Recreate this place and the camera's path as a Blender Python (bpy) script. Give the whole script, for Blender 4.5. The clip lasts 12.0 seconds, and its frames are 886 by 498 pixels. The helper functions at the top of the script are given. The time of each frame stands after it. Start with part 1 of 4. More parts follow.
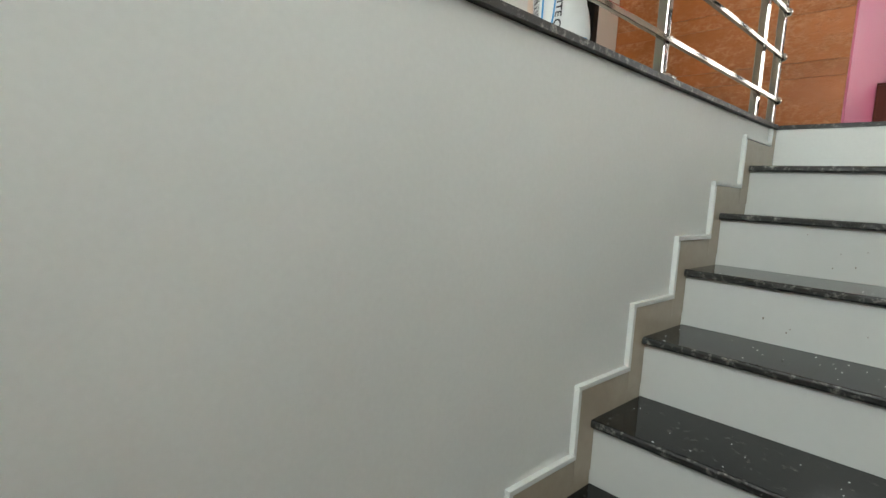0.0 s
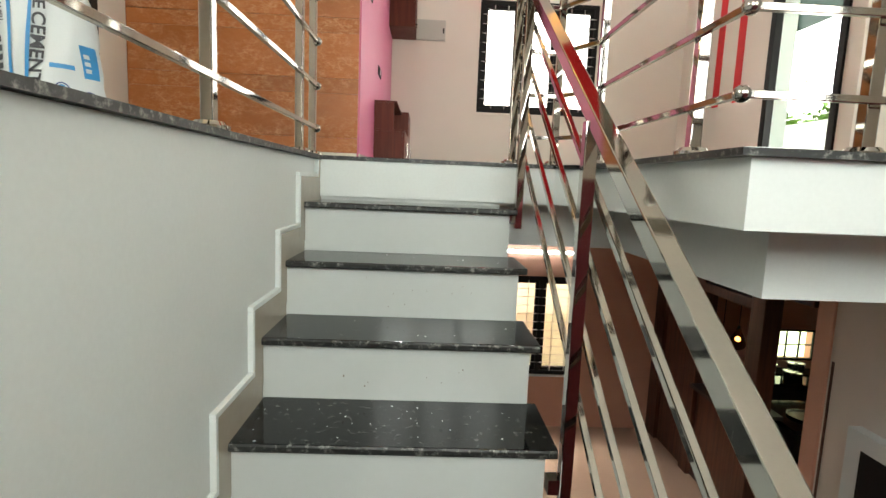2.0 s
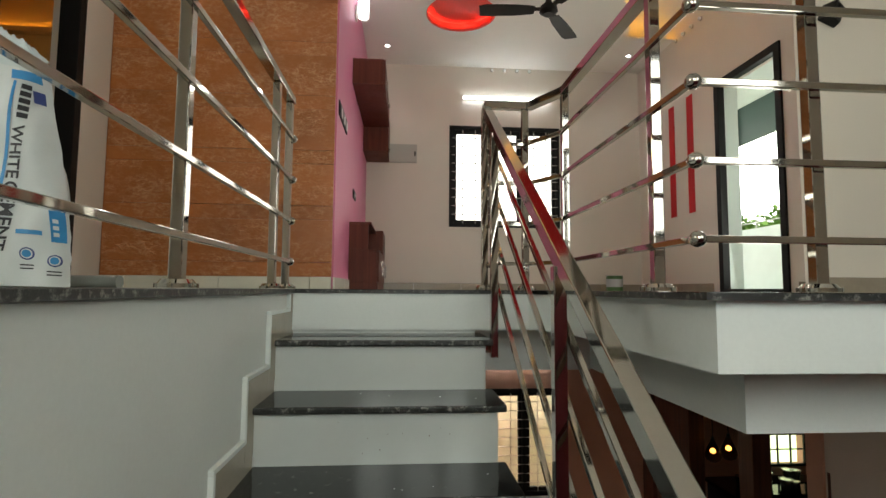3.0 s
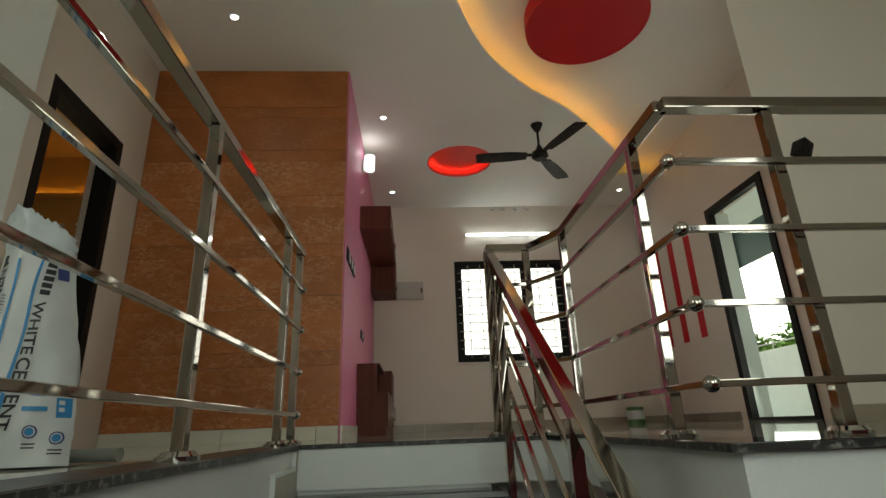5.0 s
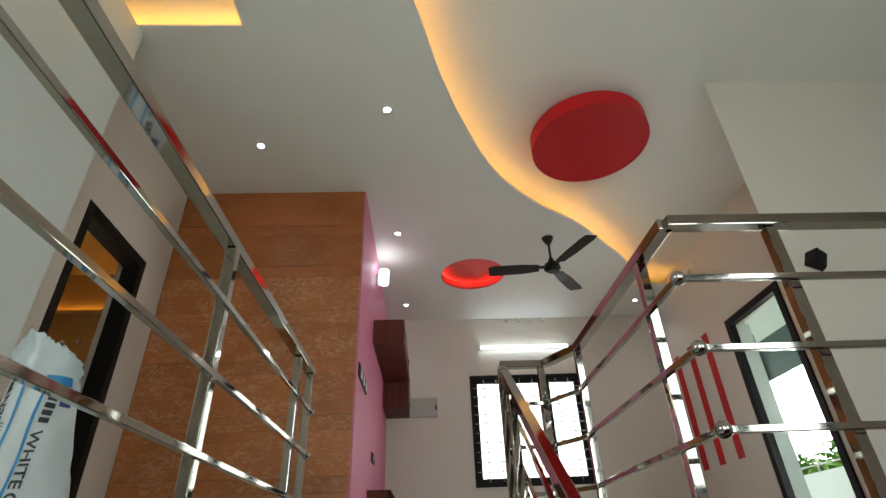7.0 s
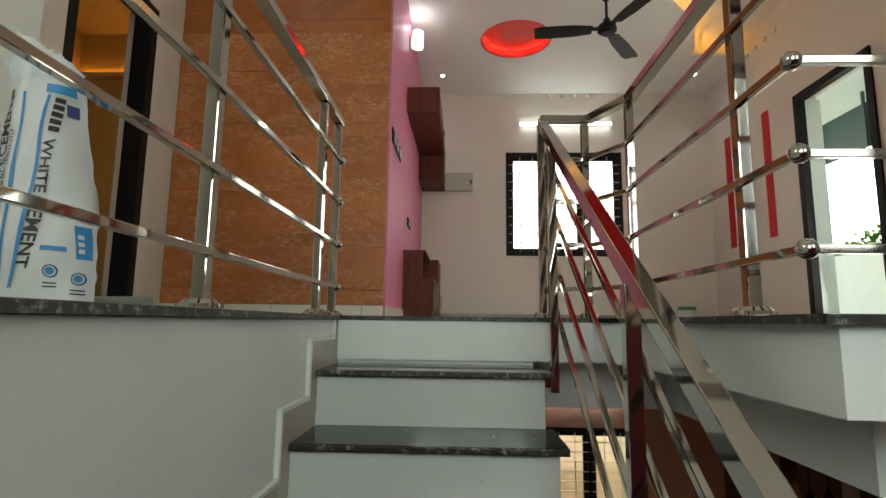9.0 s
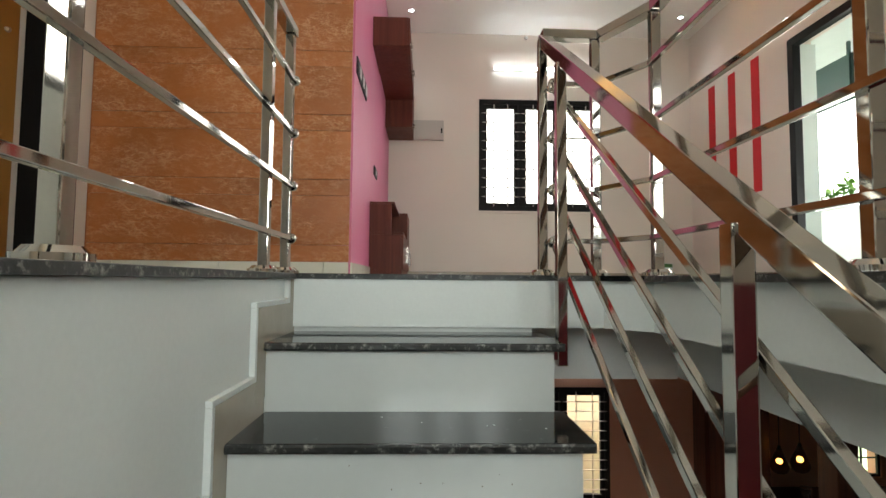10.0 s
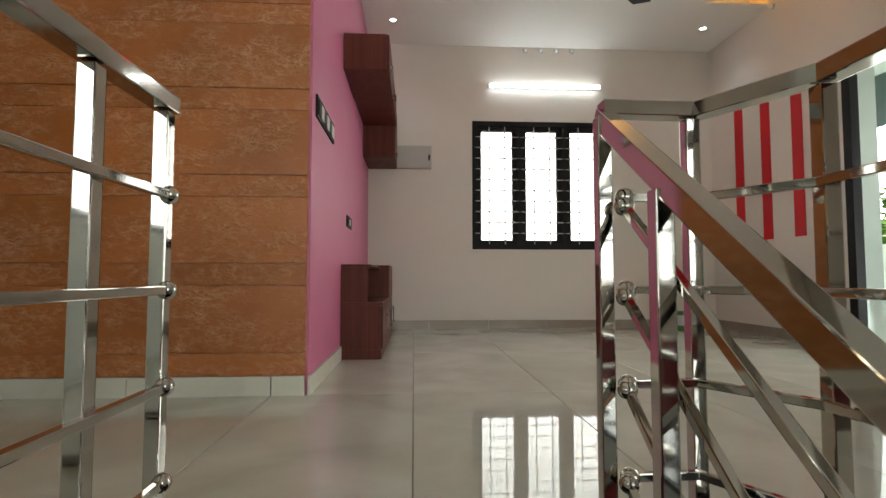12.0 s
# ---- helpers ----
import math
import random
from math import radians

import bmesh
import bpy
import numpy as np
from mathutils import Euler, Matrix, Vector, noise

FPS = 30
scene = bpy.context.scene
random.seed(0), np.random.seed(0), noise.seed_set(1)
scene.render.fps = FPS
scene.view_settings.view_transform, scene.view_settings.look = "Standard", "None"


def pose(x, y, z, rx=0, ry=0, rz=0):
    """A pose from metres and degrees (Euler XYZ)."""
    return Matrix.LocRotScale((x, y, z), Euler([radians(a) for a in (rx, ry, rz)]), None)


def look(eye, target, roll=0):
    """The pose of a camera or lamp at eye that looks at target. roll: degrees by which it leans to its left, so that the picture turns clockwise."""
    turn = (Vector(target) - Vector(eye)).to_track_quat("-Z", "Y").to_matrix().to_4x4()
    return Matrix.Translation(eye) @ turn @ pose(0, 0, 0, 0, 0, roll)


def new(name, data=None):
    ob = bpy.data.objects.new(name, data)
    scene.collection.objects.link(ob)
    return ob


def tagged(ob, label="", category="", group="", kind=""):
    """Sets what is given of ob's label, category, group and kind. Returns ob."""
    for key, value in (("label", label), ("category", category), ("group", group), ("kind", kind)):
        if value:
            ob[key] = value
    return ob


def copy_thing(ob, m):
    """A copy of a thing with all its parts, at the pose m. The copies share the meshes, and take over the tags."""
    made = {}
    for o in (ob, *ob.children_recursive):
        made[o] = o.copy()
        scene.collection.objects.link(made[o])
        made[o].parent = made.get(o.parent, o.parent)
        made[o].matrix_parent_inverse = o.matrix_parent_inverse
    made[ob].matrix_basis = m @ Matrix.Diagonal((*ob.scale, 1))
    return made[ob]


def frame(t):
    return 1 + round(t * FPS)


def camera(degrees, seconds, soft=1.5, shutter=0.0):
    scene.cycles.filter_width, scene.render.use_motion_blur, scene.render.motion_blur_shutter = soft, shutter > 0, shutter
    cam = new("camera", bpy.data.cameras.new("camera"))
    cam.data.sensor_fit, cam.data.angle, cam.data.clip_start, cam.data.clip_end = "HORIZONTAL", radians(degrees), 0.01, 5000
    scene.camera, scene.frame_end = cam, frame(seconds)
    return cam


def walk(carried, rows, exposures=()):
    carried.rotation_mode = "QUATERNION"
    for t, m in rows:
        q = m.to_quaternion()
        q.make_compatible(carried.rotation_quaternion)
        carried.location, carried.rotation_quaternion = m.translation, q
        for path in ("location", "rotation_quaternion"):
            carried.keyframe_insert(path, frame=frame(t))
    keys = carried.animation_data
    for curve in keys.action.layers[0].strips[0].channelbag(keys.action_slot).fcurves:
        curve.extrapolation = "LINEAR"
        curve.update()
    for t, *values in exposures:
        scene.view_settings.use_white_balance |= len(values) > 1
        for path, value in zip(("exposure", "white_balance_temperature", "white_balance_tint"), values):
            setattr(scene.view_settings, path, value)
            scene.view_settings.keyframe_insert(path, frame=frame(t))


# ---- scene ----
cam = camera(81.1, 12.0)
PATH = [
    (0, (0.158, -0.036, -0.351), (-1.278, 1.337, -0.577), 3.3),
    (0.5, (0.122, 0.08, -0.323), (-0.959, 1.750, -0.53), 1.9),
    (1, (0.037, 0.175, -0.236), (-0.600, 2.048, -0.527), 3.3),
    (1.5, (0.016, 0.204, -0.14), (-0.216, 2.164, -0.462), 3.9),
    (2, (-0.051, 0.237, -0.1), (0.022, 2.22, -0.349), 2.4),
    (2.5, (-0.063, 0.24, -0.046), (0.086, 2.233, -0.133), 1.3),
    (3, (-0.041, 0.249, 0.004), (0.11, 2.237, 0.16), 0.4),
    (3.2, (-0.032, 0.252, 0.02), (0.118, 2.231, 0.269), -0.5),
    (4.8, (-0.044, 0.204, 0.058), (0.077, 2.111, 0.647), -2.7),
    (5, (-0.036, 0.219, 0.056), (0.086, 2.107, 0.703), -2.2),
    (5.5, (-0.034, 0.209, 0.066), (0.089, 2.043, 0.855), -2.2),
    (6, (-0.025, 0.201, 0.075), (0.079, 1.969, 1.005), -2.1),
    (6.5, (-0.025, 0.195, 0.082), (0.062, 1.905, 1.116), -2.1),
    (6.7, (-0.022, 0.199, 0.086), (0.057, 1.898, 1.138), -2.2),
    (8.3, (-0.014, 0.296, 0.016), (-0.071, 2.199, 0.63), -0.1),
    (8.5, (0.028, 0.277, 0.019), (-0.069, 2.208, 0.532), 0.3),
    (9, (-0.007, 0.409, -0.019), (-0.084, 2.388, 0.26), 0.7),
    (9.5, (-0.092, 0.604, -0.031), (-0.046, 2.598, 0.124), 0.9),
    (10, (-0.08, 0.808, -0.017), (-0.015, 2.803, 0.104), 0.5),
    (10.5, (-0.063, 1.037, 0.127), (-0.027, 3.035, 0.214), 0.4),
    (11, (-0.092, 1.254, 0.254), (-0.022, 3.25, 0.357), 0.4),
    (11.5, (-0.074, 1.411, 0.385), (0.043, 3.403, 0.518), 0.0),
    (12, (-0.063, 1.573, 0.526), (0.048, 3.567, 0.634), 0.0),
]
EXPOSURES = [(0, 0.5, 6450, 9), (0.5, 0.28, 6470, 8), (0.8, 0.1, 6500, 7), (1.1, 0.12, 6550, 7), (1.5, 0.62, 6600, 7), (2.0, 0.8, 6650, 7), (2.5, 0.4, 6700, 7), (3.0, -0.15, 6750, 5), (3.2, -0.34, 6750, 5), (4.8, -1.02, 6850, 1), (5.5, -0.6, 6750, 0), (6.1, -0.47, 6350, 0), (6.7, -0.33, 6050, 1), (8.3, -0.5, 6650, 2), (9.0, -0.25, 6650, 4), (10.0, 0.28, 6450, 7), (10.5, 0.18, 6420, 6), (11.0, -0.07, 6400, 5), (11.5, -0.17, 6350, 4), (12, -0.13, 6350, 4)]
walk(cam, [(t, look(eye, target, roll)) for t, eye, target, roll in PATH], EXPOSURES)
# ---- world and light ----
world = bpy.data.worlds.new("world")
scene.world = world
world.use_nodes = True
wn = world.node_tree
sky = wn.nodes.new("ShaderNodeTexSky")
sky.sky_type = "NISHITA"
sky.sun_disc = False
sky.sun_elevation = radians(63)
sky.sun_rotation = radians(225)
bgn = wn.nodes["Background"]
bgn.inputs["Strength"].default_value = 0.15
wn.links.new(sky.outputs[0], bgn.inputs["Color"])


def lamp(name, kind, m, power, colour=(1, 1, 1), sx=1.0, sy=1.0, angle=0.5):
    data = bpy.data.lights.new(name, kind)
    data.energy, data.color = power, colour
    if kind == "AREA":
        data.shape, data.size, data.size_y = "RECTANGLE", sx, sy
    if kind == "SUN":
        data.angle = radians(angle)
    if kind == "POINT":
        data.shadow_soft_size = sx
    ob = new(name, data)
    ob.matrix_world = m
    return ob


lamp("sun", "SUN", look((0, 0, 20), (7, 7, 0)), 5.0, (1, 0.95, 0.86))
# daylight entering by the real openings
lamp("window_daylight", "AREA", look((1.27, 7.05, 1.48), (1.27, 3.0, 1.2)), 9, (1, 0.97, 0.90), 1.4, 1.25)
lamp("lower_window_daylight", "AREA", look((1.5, 7.7, -0.7), (1.5, 3.5, -3.2)), 85, (1, 0.97, 0.9), 1.4, 0.8)
lamp("stair_window_daylight", "AREA", look((0.1, -1.32, 1.0), (0.5, 3.0, 0.9)), 64, (0.97, 1, 0.95), 1.25, 1.5)
lamp("side_window_daylight", "AREA", look((2.2, -1.32, 1.25), (1.2, 3.0, 0.6)), 40, (0.98, 1, 0.95), 1.25, 1.6)
lamp("hall_window_daylight", "AREA", look((-1.74, 0.105, 1.29), (1.0, 0.4, 1.5)), 16, (0.98, 1, 0.96), 1.0, 0.85)
lamp("balcony_door_daylight", "AREA", look((3.24, 4.70, 1.05), (0.0, 3.6, 0.6)), 15, (0.98, 1, 0.95), 0.7, 1.9)


# ---- materials ----
def mat(name, colour, rough=0.5, metal=0.0, vary=0.06, scale=6.0, fine=60.0, bump=0.1, dist=0.002, spec=0.5, coat=0.0):
    """Two scales of variation in tone, roughness and relief."""
    m = bpy.data.materials.new(name)
    m.use_nodes = True
    t = m.node_tree
    b = t.nodes["Principled BSDF"]
    tc = t.nodes.new("ShaderNodeTexCoord")
    n1, n2 = t.nodes.new("ShaderNodeTexNoise"), t.nodes.new("ShaderNodeTexNoise")
    n1.inputs["Scale"].default_value, n2.inputs["Scale"].default_value = scale, fine
    n1.inputs["Detail"].default_value, n2.inputs["Detail"].default_value = 5, 4
    for n in (n1, n2):
        t.links.new(tc.outputs["Object"], n.inputs["Vector"])
    mix = t.nodes.new("ShaderNodeMath")
    mix.operation = "MULTIPLY_ADD"
    t.links.new(n2.outputs["Fac"], mix.inputs[0])
    mix.inputs[1].default_value = 0.4
    t.links.new(n1.outputs["Fac"], mix.inputs[2])
    ramp = t.nodes.new("ShaderNodeMapRange")
    ramp.inputs["From Min"].default_value, ramp.inputs["From Max"].default_value = 0.4, 1.0
    ramp.inputs["To Min"].default_value, ramp.inputs["To Max"].default_value = 1 - vary, 1 + vary
    t.links.new(mix.outputs[0], ramp.inputs["Value"])
    mul = t.nodes.new("ShaderNodeMix")
    mul.data_type, mul.blend_type = "RGBA", "MULTIPLY"
    mul.inputs["Factor"].default_value = 1
    mul.inputs["A"].default_value = (*colour, 1)
    t.links.new(ramp.outputs[0], mul.inputs["B"])
    t.links.new(mul.outputs["Result"], b.inputs["Base Color"])
    rr = t.nodes.new("ShaderNodeMapRange")
    rr.inputs["To Min"].default_value, rr.inputs["To Max"].default_value = rough * 0.8, min(1, rough * 1.2)
    t.links.new(n1.outputs["Fac"], rr.inputs["Value"])
    t.links.new(rr.outputs[0], b.inputs["Roughness"])
    b.inputs["Metallic"].default_value = metal
    b.inputs["Specular IOR Level"].default_value = spec
    b.inputs["Coat Weight"].default_value = coat
    if bump:
        bp = t.nodes.new("ShaderNodeBump")
        bp.inputs["Strength"].default_value, bp.inputs["Distance"].default_value = bump, dist
        t.links.new(mix.outputs[0], bp.inputs["Height"])
        t.links.new(bp.outputs[0], b.inputs["Normal"])
    return m


def glow(name, colour, strength):
    m = bpy.data.materials.new(name)
    m.use_nodes = True
    b = m.node_tree.nodes["Principled BSDF"]
    b.inputs["Base Color"].default_value = (*colour, 1)
    b.inputs["Emission Color"].default_value = (*colour, 1)
    b.inputs["Emission Strength"].default_value = strength
    return m


def nodes_of(m):
    return m.node_tree, m.node_tree.nodes["Principled BSDF"]


M_WHITE = mat("white_wall_paint", (0.69, 0.725, 0.70), 0.5, vary=0.06, scale=1.6, fine=90, bump=0.08)
M_CREAM = mat("cream_wall_paint", (0.71, 0.645, 0.57), 0.5, vary=0.03, scale=2.0, fine=90, bump=0.08)
M_CEIL = mat("ceiling_paint", (0.86, 0.84, 0.79), 0.6, vary=0.03, scale=1.5, fine=80, bump=0.05)
M_PEACH = mat("peach_wall_paint", (0.62, 0.33, 0.23), 0.5, vary=0.04, scale=2.0, fine=80)
M_PINK = mat("pink_wall_paint", (0.60, 0.165, 0.29), 0.45, vary=0.04, scale=2.0, fine=80)
M_RED = mat("red_gloss_paint", (0.56, 0.012, 0.018), 0.5, vary=0.05, scale=5, spec=0.25)
M_REDLIT = mat("coral_red_paint", (0.78, 0.085, 0.06), 0.5, vary=0.03)
M_RISER = mat("white_riser_tile", (0.58, 0.61, 0.585), 0.12, vary=0.03, scale=3, fine=50, bump=0.02)
M_SKIRT = mat("beige_skirting_tile", (0.42, 0.37, 0.29), 0.25, vary=0.1, scale=5, fine=40, bump=0.02)
M_SKIRTB = mat("brown_beige_skirting_tile", (0.31, 0.26, 0.20), 0.25, vary=0.12, scale=5, fine=40, bump=0.02)
M_SKIRTW = mat("ivory_skirting_tile", (0.72, 0.70, 0.60), 0.25, vary=0.05, scale=5, fine=40, bump=0.02)
M_STEEL = mat("polished_steel", (0.48, 0.455, 0.415), 0.06, 1.0, vary=0.06, scale=9, fine=120, bump=0.02, dist=0.001)
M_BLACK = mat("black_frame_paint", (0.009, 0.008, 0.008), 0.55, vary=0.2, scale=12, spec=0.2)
M_FANB = mat("dark_brown_enamel", (0.007, 0.005, 0.004), 0.42, vary=0.1, spec=0.22)
M_BOARD = mat("grey_board_enamel", (0.46, 0.43, 0.39), 0.4, vary=0.03)
M_GREY = mat("grey_panel_plastic", (0.62, 0.60, 0.57), 0.4, vary=0.02)
M_SACK = mat("woven_white_sack", (0.56, 0.59, 0.59), 0.5, vary=0.06, scale=14, fine=300, bump=0.3)
M_LINER = mat("translucent_liner_plastic", (0.50, 0.56, 0.57), 0.3, vary=0.12, scale=20, fine=120, bump=0.4)
M_BLUE = mat("blue_print_ink", (0.03, 0.22, 0.48), 0.45, vary=0.1, scale=30)
M_NAVY = mat("navy_print_ink", (0.03, 0.05, 0.18), 0.45, vary=0.1, scale=30)
M_INK = mat("black_print_ink", (0.02, 0.02, 0.025), 0.5, vary=0.1, scale=30)
M_GREEN = mat("green_tin_paint", (0.06, 0.16, 0.04), 0.4, vary=0.2, scale=20)
M_TEAL = mat("dark_green_sheet", (0.03, 0.07, 0.06), 0.5, vary=0.1)
M_LEAF = mat("leaf_green", (0.12, 0.24, 0.03), 0.5, vary=0.5, scale=3)
M_PARAPET = mat("pale_green_plaster", (0.66, 0.74, 0.70), 0.6, vary=0.04)
M_OUTDOOR = mat("earth_ground", (0.22, 0.19, 0.13), 0.9, vary=0.3, scale=1)
M_GROUT = mat("grey_grout", (0.20, 0.17, 0.14), 0.8, vary=0.1)
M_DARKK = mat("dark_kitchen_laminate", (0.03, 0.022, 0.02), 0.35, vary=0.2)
M_DISH = mat("steel_dishes", (0.5, 0.5, 0.5), 0.25, 0.9)
M_TUBE = glow("tube_light_glow", (0.88, 0.95, 1), 15)
M_RECESS = glow("red_recess_glow", (1, 0.38, 0.28), 34)
M_SPOT = glow("downlight_glow", (0.95, 0.97, 1), 25)
M_WARM = glow("warm_strip_glow", (1.0, 0.47, 0.07), 13)
M_SCONCE = glow("lamp_glass_glow", (0.95, 0.98, 1), 3.5)
M_PEND = glow("amber_bulb_glow", (1, 0.45, 0.1), 12)
M_SKYEAST = glow("bright_hazy_sky", (1, 0.99, 0.95), 9.0)
M_SKYCARD = glow("bright_overcast_sky", (1, 0.99, 0.95), 2.3)


def wood_mat(name, dark, light, rough=0.3, axis=2):
    m = mat(name, (1, 1, 1), rough, vary=0.0, bump=0.05)
    t, b = nodes_of(m)
    tc, mp, n = t.nodes.new("ShaderNodeTexCoord"), t.nodes.new("ShaderNodeMapping"), t.nodes.new("ShaderNodeTexNoise")
    s = [28, 28, 28]
    s[axis] = 1.6
    mp.inputs["Scale"].default_value = s
    n.inputs["Scale"].default_value, n.inputs["Detail"].default_value, n.inputs["Distortion"].default_value = 1.0, 6, 0.6
    cr = t.nodes.new("ShaderNodeValToRGB")
    cr.color_ramp.elements[0].position, cr.color_ramp.elements[1].position = 0.3, 0.7
    cr.color_ramp.elements[0].color, cr.color_ramp.elements[1].color = (*dark, 1), (*light, 1)
    t.links.new(tc.outputs["Object"], mp.inputs["Vector"])
    t.links.new(mp.outputs[0], n.inputs["Vector"])
    t.links.new(n.outputs["Fac"], cr.inputs["Fac"])
    t.links.new(cr.outputs[0], b.inputs["Base Color"])
    return m


M_WOOD = wood_mat("red_brown_laminate", (0.085, 0.020, 0.012), (0.135, 0.034, 0.019), 0.5)
M_WOOD.node_tree.nodes["Principled BSDF"].inputs["Specular IOR Level"].default_value = 0.25
M_WOODD = wood_mat("dark_teak", (0.05, 0.016, 0.009), (0.13, 0.044, 0.021), 0.4)


def granite_mat(name, flecks, rough, dark=(0.008, 0.009, 0.009), bump=0.0):
    m = mat(name, dark, rough, vary=0.2, bump=bump, dist=0.003, fine=90)
    t, b = nodes_of(m)
    tc, v, n = t.nodes.new("ShaderNodeTexCoord"), t.nodes.new("ShaderNodeTexNoise"), t.nodes.new("ShaderNodeTexNoise")
    v.inputs["Scale"].default_value, v.inputs["Detail"].default_value, v.inputs["Roughness"].default_value = 45, 8, 0.7
    n.inputs["Scale"].default_value = 9
    cr = t.nodes.new("ShaderNodeValToRGB")
    cr.color_ramp.elements[0].position, cr.color_ramp.elements[1].position = flecks, flecks + 0.16
    cr.color_ramp.elements[0].color, cr.color_ramp.elements[1].color = (*dark, 1), (0.30, 0.30, 0.27, 1)
    t.links.new(tc.outputs["Object"], v.inputs["Vector"])
    t.links.new(v.outputs["Fac"], cr.inputs["Fac"])
    t.links.new(cr.outputs[0], b.inputs["Base Color"])
    return m


M_GRANITE = granite_mat("polished_black_granite", 0.60, 0.07)
M_GRANITE.node_tree.nodes["Principled BSDF"].inputs["Specular IOR Level"].default_value = 0.3
M_DUSTY = granite_mat("dusty_black_granite", 0.60, 0.34, (0.055, 0.056, 0.050))
M_GRANEDGE = granite_mat("rough_granite_edge", 0.53, 0.4, (0.014, 0.015, 0.014), 0.6)


def marble_mat():
    m = mat("ivory_marble_tile", (0.60, 0.57, 0.48), 0.035, vary=0.05, bump=0.0)
    t, b = nodes_of(m)
    tc, n, w = t.nodes.new("ShaderNodeTexCoord"), t.nodes.new("ShaderNodeTexNoise"), t.nodes.new("ShaderNodeTexNoise")
    oi = t.nodes.new("ShaderNodeObjectInfo")
    add = t.nodes.new("ShaderNodeVectorMath")
    add.operation = "MULTIPLY_ADD"
    add.inputs[1].default_value = (9, 9, 9)
    t.links.new(oi.outputs["Random"], add.inputs[0])
    t.links.new(tc.outputs["Object"], add.inputs[2])
    n.inputs["Scale"].default_value, n.inputs["Detail"].default_value, n.inputs["Distortion"].default_value = 1.7, 8, 1.0
    t.links.new(add.outputs[0], n.inputs["Vector"])
    cr = t.nodes.new("ShaderNodeValToRGB")
    cr.color_ramp.elements[0].position, cr.color_ramp.elements[1].position = 0.30, 0.66
    cr.color_ramp.elements[0].color, cr.color_ramp.elements[1].color = (0.425, 0.42, 0.35, 1), (0.545, 0.54, 0.47, 1)
    t.links.new(n.outputs["Fac"], cr.inputs["Fac"])
    t.links.new(cr.outputs[0], b.inputs["Base Color"])
    return m


M_MARBLE = marble_mat()


def clad_mat(name, dark, light, relief):
    """Painted cladding with a crinkled relief, coloured lighter along its ridges."""
    m = mat(name, dark, 0.36, vary=0.1, bump=0.0)
    t, b = nodes_of(m)

    def node(kind, **values):
        n = t.nodes.new("ShaderNode" + kind)
        for k, v in values.items():
            n.inputs[k.replace("_", " ")].default_value = v
        return n

    def maths(op, a, c):
        n = t.nodes.new("ShaderNodeMath")
        n.operation = op
        for i, v in enumerate((a, c)):
            if isinstance(v, (int, float)):
                n.inputs[i].default_value = v
            else:
                t.links.new(v, n.inputs[i])
        return n.outputs[0]

    tc, oi = node("TexCoord"), node("ObjectInfo")
    add = node("VectorMath")
    add.operation = "MULTIPLY_ADD"
    add.inputs[1].default_value = (13, 7, 5)
    t.links.new(oi.outputs["Random"], add.inputs[0])
    t.links.new(tc.outputs["Object"], add.inputs[2])
    flat = node("Mapping")
    flat.inputs["Scale"].default_value = (1.0, 1.0, 1.7)
    t.links.new(add.outputs[0], flat.inputs["Vector"])
    warp = node("TexNoise", Scale=9.0, Detail=3)
    t.links.new(flat.outputs[0], warp.inputs["Vector"])
    bent = node("VectorMath")
    bent.operation = "MULTIPLY_ADD"
    bent.inputs[1].default_value = (0.09, 0.09, 0.09)
    t.links.new(warp.outputs["Color"], bent.inputs[0])
    t.links.new(flat.outputs[0], bent.inputs[2])
    ridges = []
    for sc, width in ((15, 4.2), (40, 3.2)):
        v = node("TexVoronoi", Scale=sc, Randomness=1.0)
        v.feature = "DISTANCE_TO_EDGE"
        t.links.new(bent.outputs[0], v.inputs["Vector"])
        ridges.append(maths("MAXIMUM", maths("SUBTRACT", 1, maths("MULTIPLY", v.outputs["Distance"], width)), 0))
    broken = node("TexNoise", Scale=21, Detail=5, Roughness=0.7)
    t.links.new(flat.outputs[0], broken.inputs["Vector"])
    gaps = node("MapRange", From_Min=0.40, From_Max=0.60)
    t.links.new(broken.outputs["Fac"], gaps.inputs["Value"])
    big = node("TexNoise", Scale=3.4, Detail=5, Roughness=0.6)
    t.links.new(flat.outputs[0], big.inputs["Vector"])
    tone = node("TexNoise", Scale=1.6, Detail=6)
    t.links.new(add.outputs[0], tone.inputs["Vector"])
    patch = node("MapRange", From_Min=0.40, From_Max=0.62, To_Min=0.10, To_Max=1.0)
    t.links.new(big.outputs["Fac"], patch.inputs["Value"])
    crease = maths("MULTIPLY", maths("MAXIMUM", ridges[0], maths("MULTIPLY", ridges[1], 0.7)), gaps.outputs[0])
    ridge = maths("MULTIPLY", crease, patch.outputs[0])
    base = node("Mix")
    base.data_type = "RGBA"
    base.inputs["A"].default_value, base.inputs["B"].default_value = (*[c * 0.78 for c in dark], 1), (*[c * 1.22 for c in dark], 1)
    lift = node("MapRange", From_Min=0.3, From_Max=0.7)
    t.links.new(tone.outputs["Fac"], lift.inputs["Value"])
    t.links.new(lift.outputs[0], base.inputs["Factor"])
    top = node("Mix")
    top.data_type = "RGBA"
    top.inputs["B"].default_value = (*light, 1)
    t.links.new(base.outputs["Result"], top.inputs["A"])
    t.links.new(maths("MULTIPLY", ridge, 0.58), top.inputs["Factor"])
    t.links.new(top.outputs["Result"], b.inputs["Base Color"])
    bp = node("Bump", Strength=relief, Distance=0.005)
